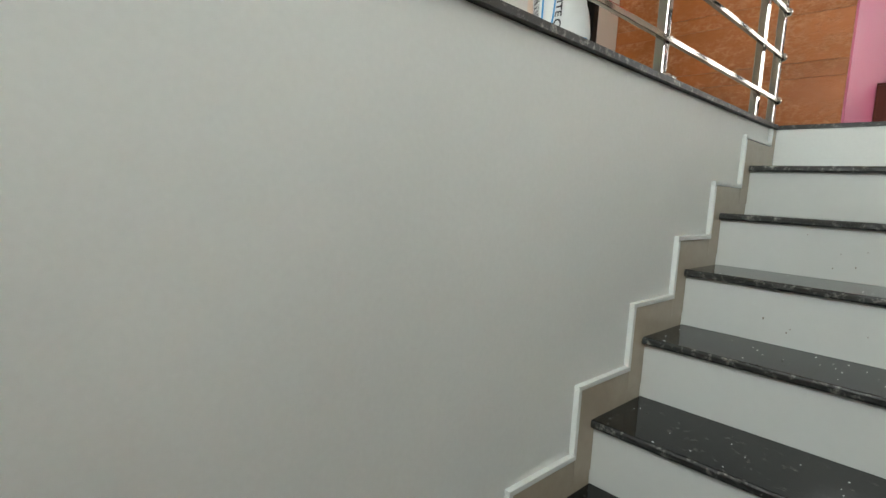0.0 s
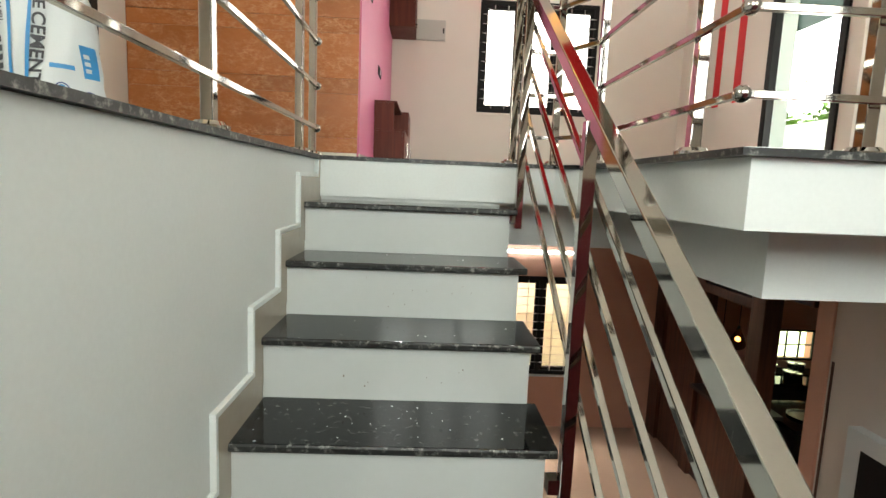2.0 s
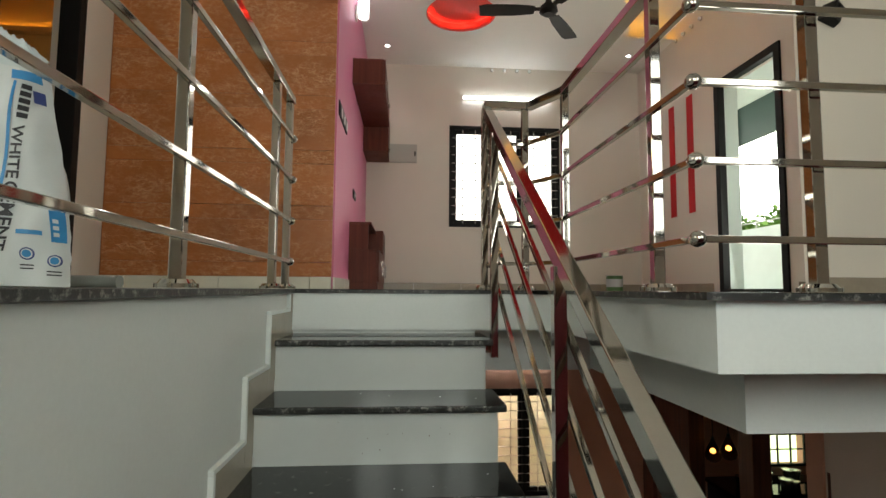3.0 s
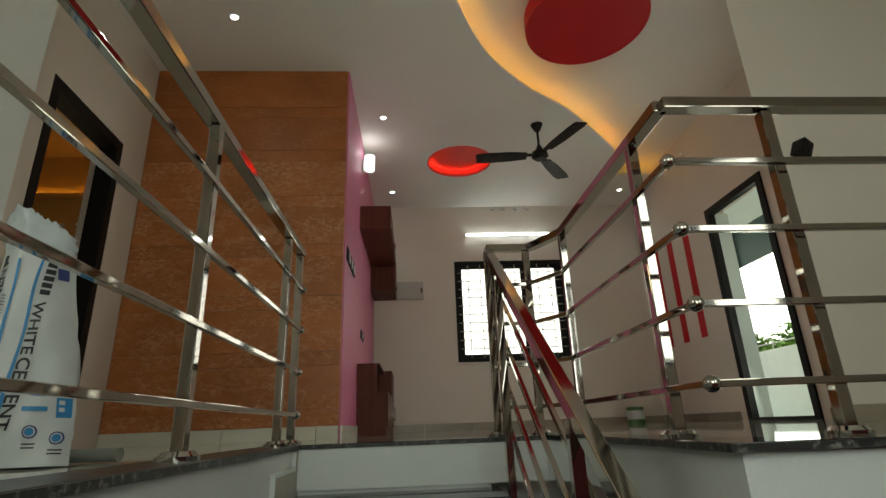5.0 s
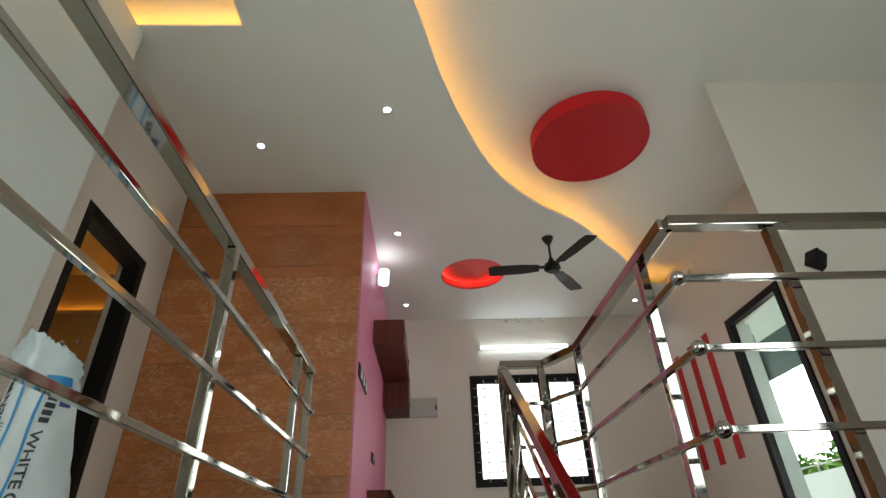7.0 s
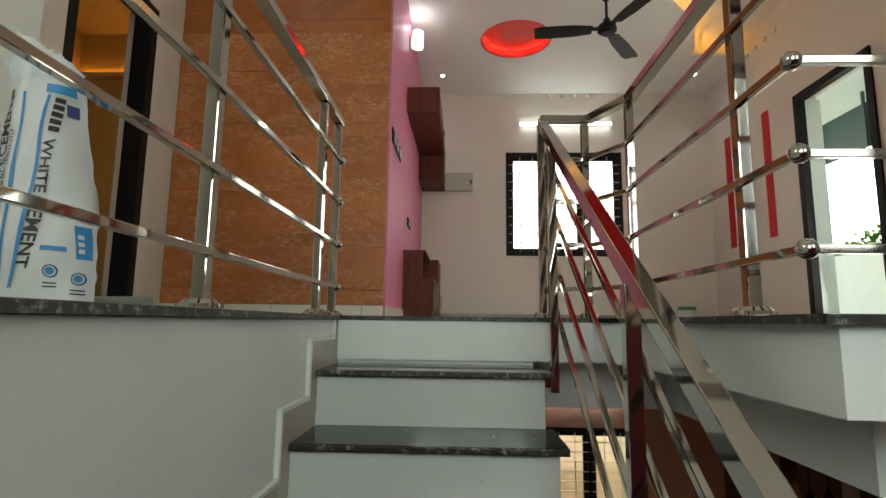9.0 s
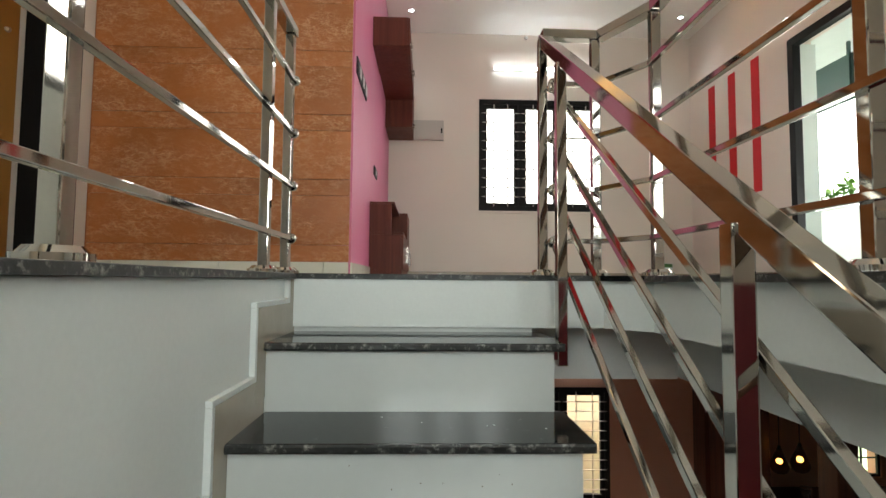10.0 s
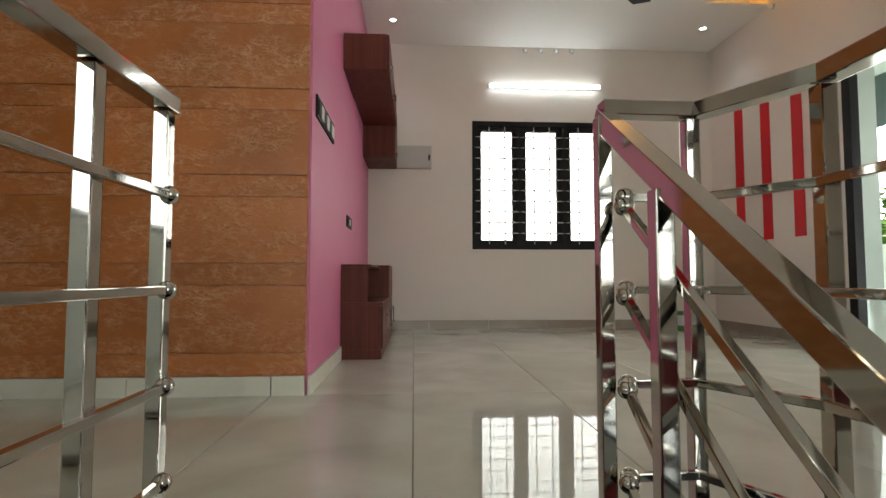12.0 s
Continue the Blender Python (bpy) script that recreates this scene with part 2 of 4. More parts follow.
    t.links.new(ridge, bp.inputs["Height"])
    t.links.new(bp.outputs[0], b.inputs["Normal"])
    return m


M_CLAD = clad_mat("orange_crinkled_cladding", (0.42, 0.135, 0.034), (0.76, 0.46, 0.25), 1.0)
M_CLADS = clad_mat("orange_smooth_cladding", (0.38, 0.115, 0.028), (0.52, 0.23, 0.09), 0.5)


def glass_mat():
    m = bpy.data.materials.new("clear_glass")
    m.use_nodes = True
    b = m.node_tree.nodes["Principled BSDF"]
    b.inputs["Transmission Weight"].default_value, b.inputs["Roughness"].default_value, b.inputs["IOR"].default_value = 1, 0.02, 1.05
    return m


M_GLASS = glass_mat()
M_SMOKE = mat("smoked_glass", (0.30, 0.19, 0.11), 0.05, vary=0.03, bump=0.0)
M_SMOKE.node_tree.nodes["Principled BSDF"].inputs["Transmission Weight"].default_value = 1
M_SMOKE.node_tree.nodes["Principled BSDF"].inputs["IOR"].default_value = 1.05


# ---- builders ----
def box(bm, x0, x1, y0, y1, z0, z1, m=None):
    v = [bm.verts.new((x, y, z)) for z in (z0, z1) for x, y in ((x0, y0), (x1, y0), (x1, y1), (x0, y1))]
    if m is not None:
        for q in v:
            q.co = m @ q.co
    for f in ((3, 2, 1, 0), (4, 5, 6, 7), (0, 1, 5, 4), (1, 2, 6, 5), (2, 3, 7, 6), (3, 0, 4, 7)):
        bm.faces.new([v[i] for i in f])
    return v


def prism(bm, pts, z0, z1):
    """An upright prism over a plan outline given anticlockwise."""
    a = [bm.verts.new((x, y, z0)) for x, y in pts]
    b = [bm.verts.new((x, y, z1)) for x, y in pts]
    bm.faces.new(a[::-1])
    bm.faces.new(b)
    for i in range(len(pts)):
        j = (i + 1) % len(pts)
        bm.faces.new((a[i], a[j], b[j], b[i]))


def cyl(bm, p, q, r0, r1=None, n=20):
    p, q = Vector(p), Vector(q)
    d = q - p
    m = Matrix.Translation((p + q) / 2) @ d.to_track_quat("Z", "Y").to_matrix().to_4x4()
    bmesh.ops.create_cone(bm, cap_ends=True, segments=n, radius1=r0, radius2=r0 if r1 is None else r1, depth=d.length, matrix=m)


def ball(bm, p, r, n=16):
    bmesh.ops.create_uvsphere(bm, u_segments=n, v_segments=n // 2, radius=r, matrix=Matrix.Translation(p))


def bar(bm, p, q, w, h):
    """A square tube from p to q; w across, h in the upright plane."""
    p, q = Vector(p), Vector(q)
    d = (q - p).normalized()
    side = d.cross(Vector((0, 0, 1)))
    side = side.normalized() if side.length > 1e-4 else Vector((1, 0, 0))
    up = side.cross(d)
    m = Matrix((side, d, up)).transposed().to_4x4()
    m.translation = p
    box(bm, -w / 2, w / 2, 0, (q - p).length, -h / 2, h / 2, m)


def part(name, bm, material, parent=None, label="", bevel=0.0, smooth=False, kind="", category="", group=""):
    bmesh.ops.recalc_face_normals(bm, faces=bm.faces)
    if bevel:
        bmesh.ops.bevel(bm, geom=list(bm.edges), offset=bevel, segments=2, affect="EDGES", profile=0.6)
    me = bpy.data.meshes.new(name)
    bm.to_mesh(me)
    bm.free()
    for p in me.polygons:
        p.use_smooth = smooth
    if smooth:
        me.set_sharp_from_angle(angle=radians(40))
    me.materials.append(material)
    ob = new(name, me)
    ob.parent = parent
    return tagged(ob, label, category, group, kind)


def made(name, fn, material, parent=None, **kw):
    bm = bmesh.new()
    fn(bm)
    return part(name, bm, material, parent, **kw)


def boxes(name, rows, material, parent=None, **kw):
    def fn(bm):
        for r in rows:
            box(bm, *r)
    return made(name, fn, material, parent, **kw)


def thing(name, label, category, at=(0, 0, 0), group="", kind=""):
    ob = new(name)
    ob.empty_display_size = 0.1
    ob.location = at
    return tagged(ob, label, category, group, kind)


def fixed(name, rows, material, label, category="wall", **kw):
    return boxes(name, rows, material, label=label, category=category, kind="structure", **kw)


def wall_with_hole(u0, u1, z0, z1, holes):
    """Rectangles (u0, u1, z0, z1) that leave the holes open, for holes side by side."""
    out, u = [], u0
    for a, b, c, d in sorted(holes):
        out += [(u, a, z0, z1), (a, b, z0, c), (a, b, d, z1)]
        u = b
    out.append((u, u1, z0, z1))
    return [r for r in out if r[1] - r[0] > 1e-4 and r[3] - r[2] > 1e-4]


# ---- plan, in metres; the upper floor is z = 0 ----
STAIR_L, STAIR_R = -0.525, 0.305     # stair wall and open side
EDGE = 2.535                        # nosing of the upper floor
RISE, GO, FIRST = 0.188, 0.259, 2.225
NORTH, EAST, PINK, ORANGE = 6.867, 3.10, -0.535, 3.94
LOW, TOP, HIGH = -3.30, 2.95, 3.14  # ground floor, lower ceiling, raised ceiling
VOID_X, SLAB_Y = 0.60, 1.30         # open well's east edge and south face of the slab
WIN = (0.535, 2.0, 0.81, 2.15)
LWIN = (0.95, 2.07, -2.57, -1.245)
DOOR = (4.235, 5.16, 0.0, 2.12)
BORDER_W, BORDER_E, BORDER_N = -0.67, 0.76, 2.70  # outer edges of the granite border

# upper floor slab with the stairwell left open
fixed("floor_slab", [(-4.2, -0.60, -1.15, EDGE, -0.172, -0.0155), (-4.2, EAST, EDGE, NORTH, -0.172, -0.0155), (VOID_X + 0.03, EAST, SLAB_Y + 0.02, EDGE, -0.172, -0.0155),
                     (EAST, 4.6, SLAB_Y + 0.02, 3.3, -0.172, -0.0155)], M_WHITE, "white painted edge of the upper floor slab", "floor")
fixed("floor_beam", [(0.885, 4.6, 1.61, 1.80, -0.378, -0.172), (0.885, 1.07, 1.80, 2.8, -0.378, -0.172), (-0.54, 0.885, 2.78, 2.98, -0.385, -0.172)], M_WHITE, "white painted beam under the floor slab", "beam")
# walls of the upper storey
fixed("wall_north", [(r[0], r[1], NORTH, NORTH + 0.2, r[2], r[3]) for r in wall_with_hole(-0.70, EAST + 0.2, -0.2, HIGH, [WIN])], M_CREAM, "cream painted wall with a barred window")
fixed("wall_east", [(EAST, EAST + 0.2, r[0], r[1], r[2], r[3]) for r in wall_with_hole(3.1, NORTH, -0.2, HIGH, [DOOR])], M_CREAM, "cream painted wall with red stripes and a balcony door")
made("wall_near_east", lambda bm: prism(bm, [(2.13, 2.90), (4.4, 2.90), (4.4, 3.10), (2.36, 3.10)], 0.0, HIGH), M_CREAM, label="cream painted wall carrying a small loudspeaker", category="wall", kind="structure")
fixed("wall_pink", [(PINK - 0.15, PINK, ORANGE + 0.015, NORTH, 0, TOP)], M_PINK, "bright pink painted wall")
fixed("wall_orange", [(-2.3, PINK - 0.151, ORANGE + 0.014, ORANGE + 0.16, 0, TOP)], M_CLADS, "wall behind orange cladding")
fixed("wall_south_lower", [(-4.2, 4.6, -1.35, -1.15, LOW, -0.02)], mat("maroon_wall_paint", (0.26, 0.045, 0.06), 0.5, vary=0.04), "maroon painted wall behind the landing")
fixed("wall_south", [(r[0], r[1], -1.35, -1.15, r[2], r[3]) for r in wall_with_hole(-4.2, 4.6, -0.02, HIGH, [(-0.52, 0.72, 0.25, 1.75), (1.56, 2.84, 0.45, 2.05)])], M_CREAM, "cream painted wall with stair windows")
fixed("wall_far_east", [(4.4, 4.6, -1.15, 3.1, LOW, HIGH)], M_WHITE, "plain white wall")
fixed("wall_west", [(-4.2, -4.0, -1.15, 6.9, LOW, HIGH)], M_WHITE, "plain white wall")
fixed("wall_stair", [(STAIR_L - 0.12, STAIR_L, -1.15, EDGE - 0.01, LOW, -0.0165)], M_WHITE, "white painted low wall beside the stairs")
HWIN = (-0.45, 0.66, 0.82, 1.76)
fixed("wall_hall_west", [(-1.95, -1.75, r[0], r[1], r[2], r[3]) for r in wall_with_hole(-1.15, 2.33, 0, TOP, [HWIN])], M_WHITE, "white painted wall")

# ground floor
fixed("floor_lower", [(-4.2, 7.5, -1.15, NORTH + 0.2, LOW - 0.1, LOW)], mat("peach_floor_tile", (0.50, 0.34, 0.25), 0.12, vary=0.06, scale=2), "glossy peach tiled ground floor", "floor")
# Unseen ceiling and south wall, added to keep sky light out of the kitchen.
fixed("ceiling_kitchen", [(EAST + 0.2, 7.6, 3.1, NORTH + 0.2, -0.32, -0.26)], M_CEIL, "unseen kitchen ceiling that keeps out sky light", "ceiling")
fixed("wall_kitchen_south", [(EAST + 0.2, 6.7, 2.9, 3.0, LOW, -0.26)], M_CREAM, "unseen kitchen wall that keeps out sky light")
fixed("wall_lower_north", [(r[0], r[1], NORTH, NORTH + 0.2, r[2], r[3]) for r in wall_with_hole(-4.2, 7.5, LOW, -0.2, [LWIN, (4.72, 5.30, -2.28, -1.85)])], M_PEACH, "peach painted wall with a barred window")

# ---- ceilings ----
CURVE = [(-0.45, 0.6), (-0.30, 1.3), (-0.07, 2.05), (0.14, 2.72), (0.35, 3.22), (0.56, 3.62), (0.78, 3.90), (1.10, 4.20), (1.50, 4.49), (1.93, 4.92), (2.24, 5.25), (2.40, 5.55), (2.49, 5.76), (2.52, 5.91)]


def smooth_line(pts, n=8):
    out = []
    for i in range(len(pts) - 1):
        p0, p1, p2, p3 = (Vector(pts[max(0, min(len(pts) - 1, i + k))]) for k in (-1, 0, 1, 2))
        for s in range(n):
            u = s / n
            out.append(0.5 * ((2 * p1) + (p2 - p0) * u + (2 * p0 - 5 * p1 + 4 * p2 - p3) * u * u + (3 * p1 - p0 - 3 * p2 + p3) * u ** 3))
    return out + [Vector(pts[-1])]


WAVE = smooth_line(CURVE)
OVAL = (0.54, 5.56, 0.37)
TRAY = (-2.0, -1.12, 0.6, 2.26)


def lower_ceiling(bm):
    # the sheet left of the wave, in strips across, with the round recess and the tray left open
    ys = sorted({-1.15, 0.6, *[p.y for p in WAVE], TRAY[2], TRAY[3], NORTH} | {OVAL[1] + OVAL[2] * math.sin(a * math.pi / 24) for a in range(-12, 13)})
    def wave_x(y):
        if y <= WAVE[0].y:
            return WAVE[0].x
        if y >= WAVE[-1].y - 1e-6:
            return EAST
        for a, b in zip(WAVE, WAVE[1:]):
            if a.y <= y <= b.y:
                return a.x + (b.x - a.x) * (y - a.y) / max(1e-6, b.y - a.y)
    for y0, y1 in zip(ys, ys[1:]):
        if y1 - y0 < 1e-5:
            continue
        mid = (y0 + y1) / 2
        e0, e1 = (EAST, EAST) if mid > WAVE[-1].y else (wave_x(y0 + 1e-6), wave_x(y1 - 1e-6))
        cuts = [(-4.2, -4.2)]
        if TRAY[2] < mid < TRAY[3]:
            cuts += [(TRAY[0], TRAY[0]), (TRAY[1], TRAY[1])]
        if abs(mid - OVAL[1]) < OVAL[2]:
            w0, w1 = (math.sqrt(max(0, OVAL[2] ** 2 - (y - OVAL[1]) ** 2)) for y in (y0, y1))
            cuts += [(OVAL[0] - w0, OVAL[0] - w1), (OVAL[0] + w0, OVAL[0] + w1)]
        cuts.append((e0, e1))
        for k in range(0, len(cuts), 2):
            (a0, a1), (b0, b1) = cuts[k], cuts[k + 1]
            prism(bm, [(a0, y0), (b0, y0), (b1, y1), (a1, y1)], TOP, TOP + 0.012)


made("ceiling", lower_ceiling, M_CEIL, label="white false ceiling with a wavy edge", category="ceiling", kind="structure")
fixed("ceiling_upper", [(-4.2, 4.6, -1.35, NORTH + 0.2, HIGH, HIGH + 0.15)], M_CEIL, "white raised ceiling", "ceiling")


def strip(bm):
    for a, b in list(zip(WAVE, WAVE[1:]))[10:]:
        d = (b - a).normalized()
        n = Vector((-d.y, d.x))
        p, q = a + n * 0.07, b + n * 0.07
        prism(bm, [(p.x, p.y), (q.x, q.y), (q.x + n.x * 0.015, q.y + n.y * 0.015), (p.x + n.x * 0.015, p.y + n.y * 0.015)], TOP + 0.02, TOP + 0.03)
    box(bm, 2.54, EAST - 0.02, 5.98, 5.995, TOP + 0.02, TOP + 0.03)


made("cove_light_strip", strip, M_WARM, label="warm white light strip hidden along the wavy ceiling edge", category="light strip")
tray = boxes("ceiling_tray", [(TRAY[0] - 0.05, TRAY[1] + 0.12, TRAY[2], TRAY[3] + 0.12, TOP + 0.12, TOP + 0.14)], M_CEIL, label="white ceiling tray lit by a warm strip", category="ceiling", kind="structure")
boxes("tray_light_strip", [(TRAY[0], TRAY[1], TRAY[3] + 0.06, TRAY[3] + 0.075, TOP + 0.035, TOP + 0.045), (TRAY[1] + 0.06, TRAY[1] + 0.075, TRAY[2], TRAY[3], TOP + 0.035, TOP + 0.045)], M_WARM, label="warm white light strip inside the ceiling tray", category="light strip")


def ring(bm, cx, cy, r0, r1, z0, z1, n=48):
    for i in range(n):
        a, b = 2 * math.pi * i / n, 2 * math.pi * (i + 1) / n
        prism(bm, [(cx + r0 * math.cos(a), cy + r0 * math.sin(a)), (cx + r1 * math.cos(a), cy + r1 * math.sin(a)),
                   (cx + r1 * math.cos(b), cy + r1 * math.sin(b)), (cx + r0 * math.cos(b), cy + r0 * math.sin(b))], z0, z1)


recess = thing("ceiling_recess", "round coral red ceiling recess with hidden light", "ceiling recess", (OVAL[0], OVAL[1], TOP))
def recess_cup(bm):
    ring(bm, 0, 0, OVAL[2] + 0.005, OVAL[2] + 0.02, 0.013, 0.09)
    cyl(bm, (0, 0, 0.09), (0, 0, 0.10), OVAL[2] + 0.02, n=48)
made("cup", recess_cup, M_REDLIT, recess)
made("lip", lambda bm: ring(bm, 0, 0, OVAL[2] - 0.012, OVAL[2] + 0.004, -0.003, 0.013), M_REDLIT, recess)
made("upstand", lambda bm: ring(bm, 0, 0, OVAL[2] - 0.012, OVAL[2] - 0.009, 0.013, 0.034), M_REDLIT, recess)
made("light_ring", lambda bm: ring(bm, 0, 0, OVAL[2] - 0.006, OVAL[2] + 0.002, 0.014, 0.018), M_RECESS, recess)

disc = thing("ceiling_disc", "large round red drum hung under the ceiling", "ceiling panel", (1.365, 3.42, HIGH))
made("rim", lambda bm: ring(bm, 0, 0, 0.455, 0.475, -0.15, -0.02, 64), M_RED, disc)
made("face", lambda bm: cyl(bm, (0, 0, -0.147), (0, 0, -0.13), 0.4548, n=64), M_RED, disc)
made("collar", lambda bm: cyl(bm, (0, 0, -0.1295), (0, 0, 0.0), 0.42, n=48), M_RED, disc)

# ceiling downlights
dl = thing("downlight", "small round white ceiling downlight, lit", "downlight", (-1.30, 3.33, TOP), "ceiling downlights")
made("rim", lambda bm: ring(bm, 0, 0, 0.026, 0.038, -0.006, 0.001, 24), M_GREY, dl)
made("lens", lambda bm: cyl(bm, (0, 0, -0.004), (0, 0, 0.0), 0.026, n=24), M_SPOT, dl)
for x, y in ((-0.278, 2.96), (-0.29, 4.64), (-0.27, 6.35), (2.74, 6.35)):
    copy_thing(dl, pose(x, y, TOP))
for x, y in ((-1.30, 3.33), (-0.278, 2.96), (-0.29, 4.64), (-0.27, 6.35), (2.74, 6.35)):
    d = lamp("downlight_beam", "SPOT", look((x, y, TOP - 0.02), (x, y, 0)), 7, (0.95, 0.97, 1))
    d.data.spot_size, d.data.spot_blend, d.data.shadow_soft_size = radians(110), 0.8, 0.03

# ---- floor finishes ----
def edged(name, rows, label):
    return fixed(name, rows, M_GRANITE, label, "floor border", bevel=0.003)


edged("granite_border", [(BORDER_W, 0.60, EDGE, BORDER_N, -0.015, 0.003),
                         (VOID_X, BORDER_E, SLAB_Y + 0.24, EDGE - 0.142, -0.015, 0.003), (VOID_X, 4.4, SLAB_Y, SLAB_Y + 0.238, -0.015, 0.003)], "polished black granite border round the stairwell")
fixed("granite_border_west", [(BORDER_W, STAIR_L + 0.012, a, b, -0.015, 0.003) for a, b in ((-1.15, 0.238), (0.24, 1.458), (1.46, EDGE - 0.002))], M_DUSTY, "dusty black granite strip along the stair wall", "floor border", bevel=0.003)
made("granite_corner", lambda bm: prism(bm, [(0.602, 2.395), (BORDER_E, 2.395), (BORDER_E, BORDER_N), (0.602, BORDER_N), (0.50, EDGE)], -0.015, 0.003), M_GRANITE, label="polished black granite corner piece", category="floor border", kind="structure")
fixed("granite_nosing", [(STAIR_L + 0.012, 0.60, EDGE - 0.006, EDGE - 0.0005, -0.015, 0.001), (STAIR_L + 0.0125, STAIR_L + 0.018, -1.15, EDGE - 0.008, -0.015, 0.001),
                         (VOID_X - 0.006, VOID_X - 0.0005, SLAB_Y, 2.39, -0.015, 0.001), (VOID_X - 0.006, 4.4, SLAB_Y - 0.006, SLAB_Y - 0.0005, -0.015, 0.001)], M_GRANEDGE, "rough speckled granite edge of the floor", "floor border")
made("slab_corner", lambda bm: prism(bm, [(0.50, EDGE + 0.02), (0.632, 2.40), (0.80, 2.40), (0.80, EDGE + 0.02)], -0.172, -0.0155), M_WHITE, label="white painted chamfered slab corner", category="floor", kind="structure")
fixed("floor_bed", [(-4.0, EAST, BORDER_N, NORTH, -0.0152, -0.012), (-4.0, BORDER_W, -1.15, BORDER_N, -0.0152, -0.012), (BORDER_E, EAST, SLAB_Y + 0.24, BORDER_N, -0.0152, -0.012)], M_GROUT, "dark grout bed under the floor tiles", "floor")

# ---- stairs ----
stairs = thing("staircase", "staircase with black granite treads and white tiled risers", "stairs", (0, 0, LOW), kind="structure")
stairs.location = (0, 0, 0)
N_STEPS = 8
boxes("riser", [(STAIR_L + 0.012, 0.278, EDGE - 0.0 + 0.012, EDGE + 0.03, -RISE, -0.016)], M_RISER, stairs, label="white glazed riser tile under the floor edge")
for k in range(1, N_STEPS + 1):
    y0 = FIRST - GO * (k - 1)
    y1 = (EDGE if k == 1 else y0 + GO) + 0.03
    z = -RISE * k
    x1 = STAIR_R
    if k == N_STEPS:
        y0, y1, x1 = -1.15, FIRST - GO * (k - 1) + GO + 0.03, 0.55
        boxes("tread", [(STAIR_L + 0.012, x1, y0, y1, z - 0.022, z)], M_GRANITE, stairs, bevel=0.003, label="polished black granite landing")
        yn = FIRST - GO * (k - 1)
    else:
        boxes("tread", [(STAIR_L + 0.012, x1, y0 + 0.004, y1, z - 0.022, z)], M_GRANITE, stairs, bevel=0.003)
        def rough_nose(bm, y0=y0, z=z):
            rnd = random.Random(k)
            n = 40
            xs = [STAIR_L + 0.013 + (STAIR_R - STAIR_L - 0.015) * i / n for i in range(n + 1)]
            rows = [[bm.verts.new((x, y0 + 0.0035 - (0.003 + rnd.uniform(-0.0012, 0.0012)) * f, z - 0.001 - 0.0205 * j)) for x in xs] for j, f in ((0, 0.0), (0.25, 1), (0.75, 1.05), (1, 0.2))]
            for a, b in zip(rows, rows[1:]):
                for i in range(n):
                    bm.faces.new((a[i], a[i + 1], b[i + 1], b[i]))
        made("nosing", rough_nose, M_GRANEDGE, stairs)
        yn = y0
        boxes("riser", [(STAIR_L + 0.012, 0.278, yn + 0.022, yn + 0.045, -RISE * (k + 1), z - 0.0222)], M_RISER, stairs, bevel=0.001)
# body of the flight under the treads
def flight(bm):
    for k in range(1, N_STEPS):
        y0 = FIRST - GO * (k - 1) + 0.046
        box(bm, STAIR_L, 0.278, y0, y0 + GO + 0.06, -RISE * k - 0.32, -RISE * k - 0.0225)
    box(bm, STAIR_L, 0.55, -1.15, 0.43, -RISE * 8 - 0.17, -RISE * 8 - 0.0225)
made("flight", flight, M_WHITE, stairs, label="white painted stair slab")

# stepped skirting with its white trim on the stair wall
skirt = thing("stair_skirting", "stepped beige skirting tiles with a raised white trim", "skirting", kind="structure")
for k in range(1, N_STEPS):
    yk = FIRST - GO * (k - 1) - 0.062
    yp = (EDGE if k == 1 else FIRST - GO * (k - 2)) - 0.062
    zk = -RISE * k
    boxes("tile", [(STAIR_L, STAIR_L + 0.0115, yk + 0.001, yp - 0.001, zk - 0.15, zk + 0.096)], M_SKIRT, skirt, bevel=0.001)
    boxes("tile", [(STAIR_L, STAIR_L + 0.0105, yp, yp + 0.085, zk - 0.02, min(zk + RISE + 0.096, -0.018))], M_SKIRT, skirt, bevel=0.001)
    boxes("trim", [(STAIR_L, STAIR_L + 0.016, yk - 0.014, yp, zk + 0.096, zk + 0.110)], M_WHITE, skirt, label="raised white painted trim", bevel=0.002)
    if k > 1:
        boxes("trim", [(STAIR_L, STAIR_L + 0.016, yp - 0.014, yp, zk + 0.111, zk + RISE + 0.0955)], M_WHITE, skirt, label="raised white painted trim", bevel=0.002)
    else:
        boxes("trim", [(STAIR_L, STAIR_L + 0.016, yp - 0.014, yp, zk + 0.111, -0.018)], M_WHITE, skirt, label="raised white painted trim", bevel=0.002)

# ---- railings ----
BARS = (0.125, 0.31, 0.50, 0.69)
RAIL_Z = 0.885


def post(parent, x, y, z0, z1, flange=True, w=0.031):
    p = made("post", lambda bm: box(bm, x - w / 2, x + w / 2, y - w / 2, y + w / 2, z0, z1), M_STEEL, parent, bevel=0.003)
    if flange:
        made("flange", lambda bm: (cyl(bm, (x, y, z0), (x, y, z0 + 0.010), 0.048, n=28), cyl(bm, (x, y, z0 + 0.010), (x, y, z0 + 0.020), 0.042, 0.034, n=28)), M_STEEL, p, smooth=True)
    return p


def tube(parent, name, pts, w, h, bev=0.003):
    """A square tube along a broken line, mitred by overlap."""
    for a, b in zip(pts, pts[1:]):
        made(name, lambda bm: bar(bm, a, b, w, h), M_STEEL, parent, bevel=bev)


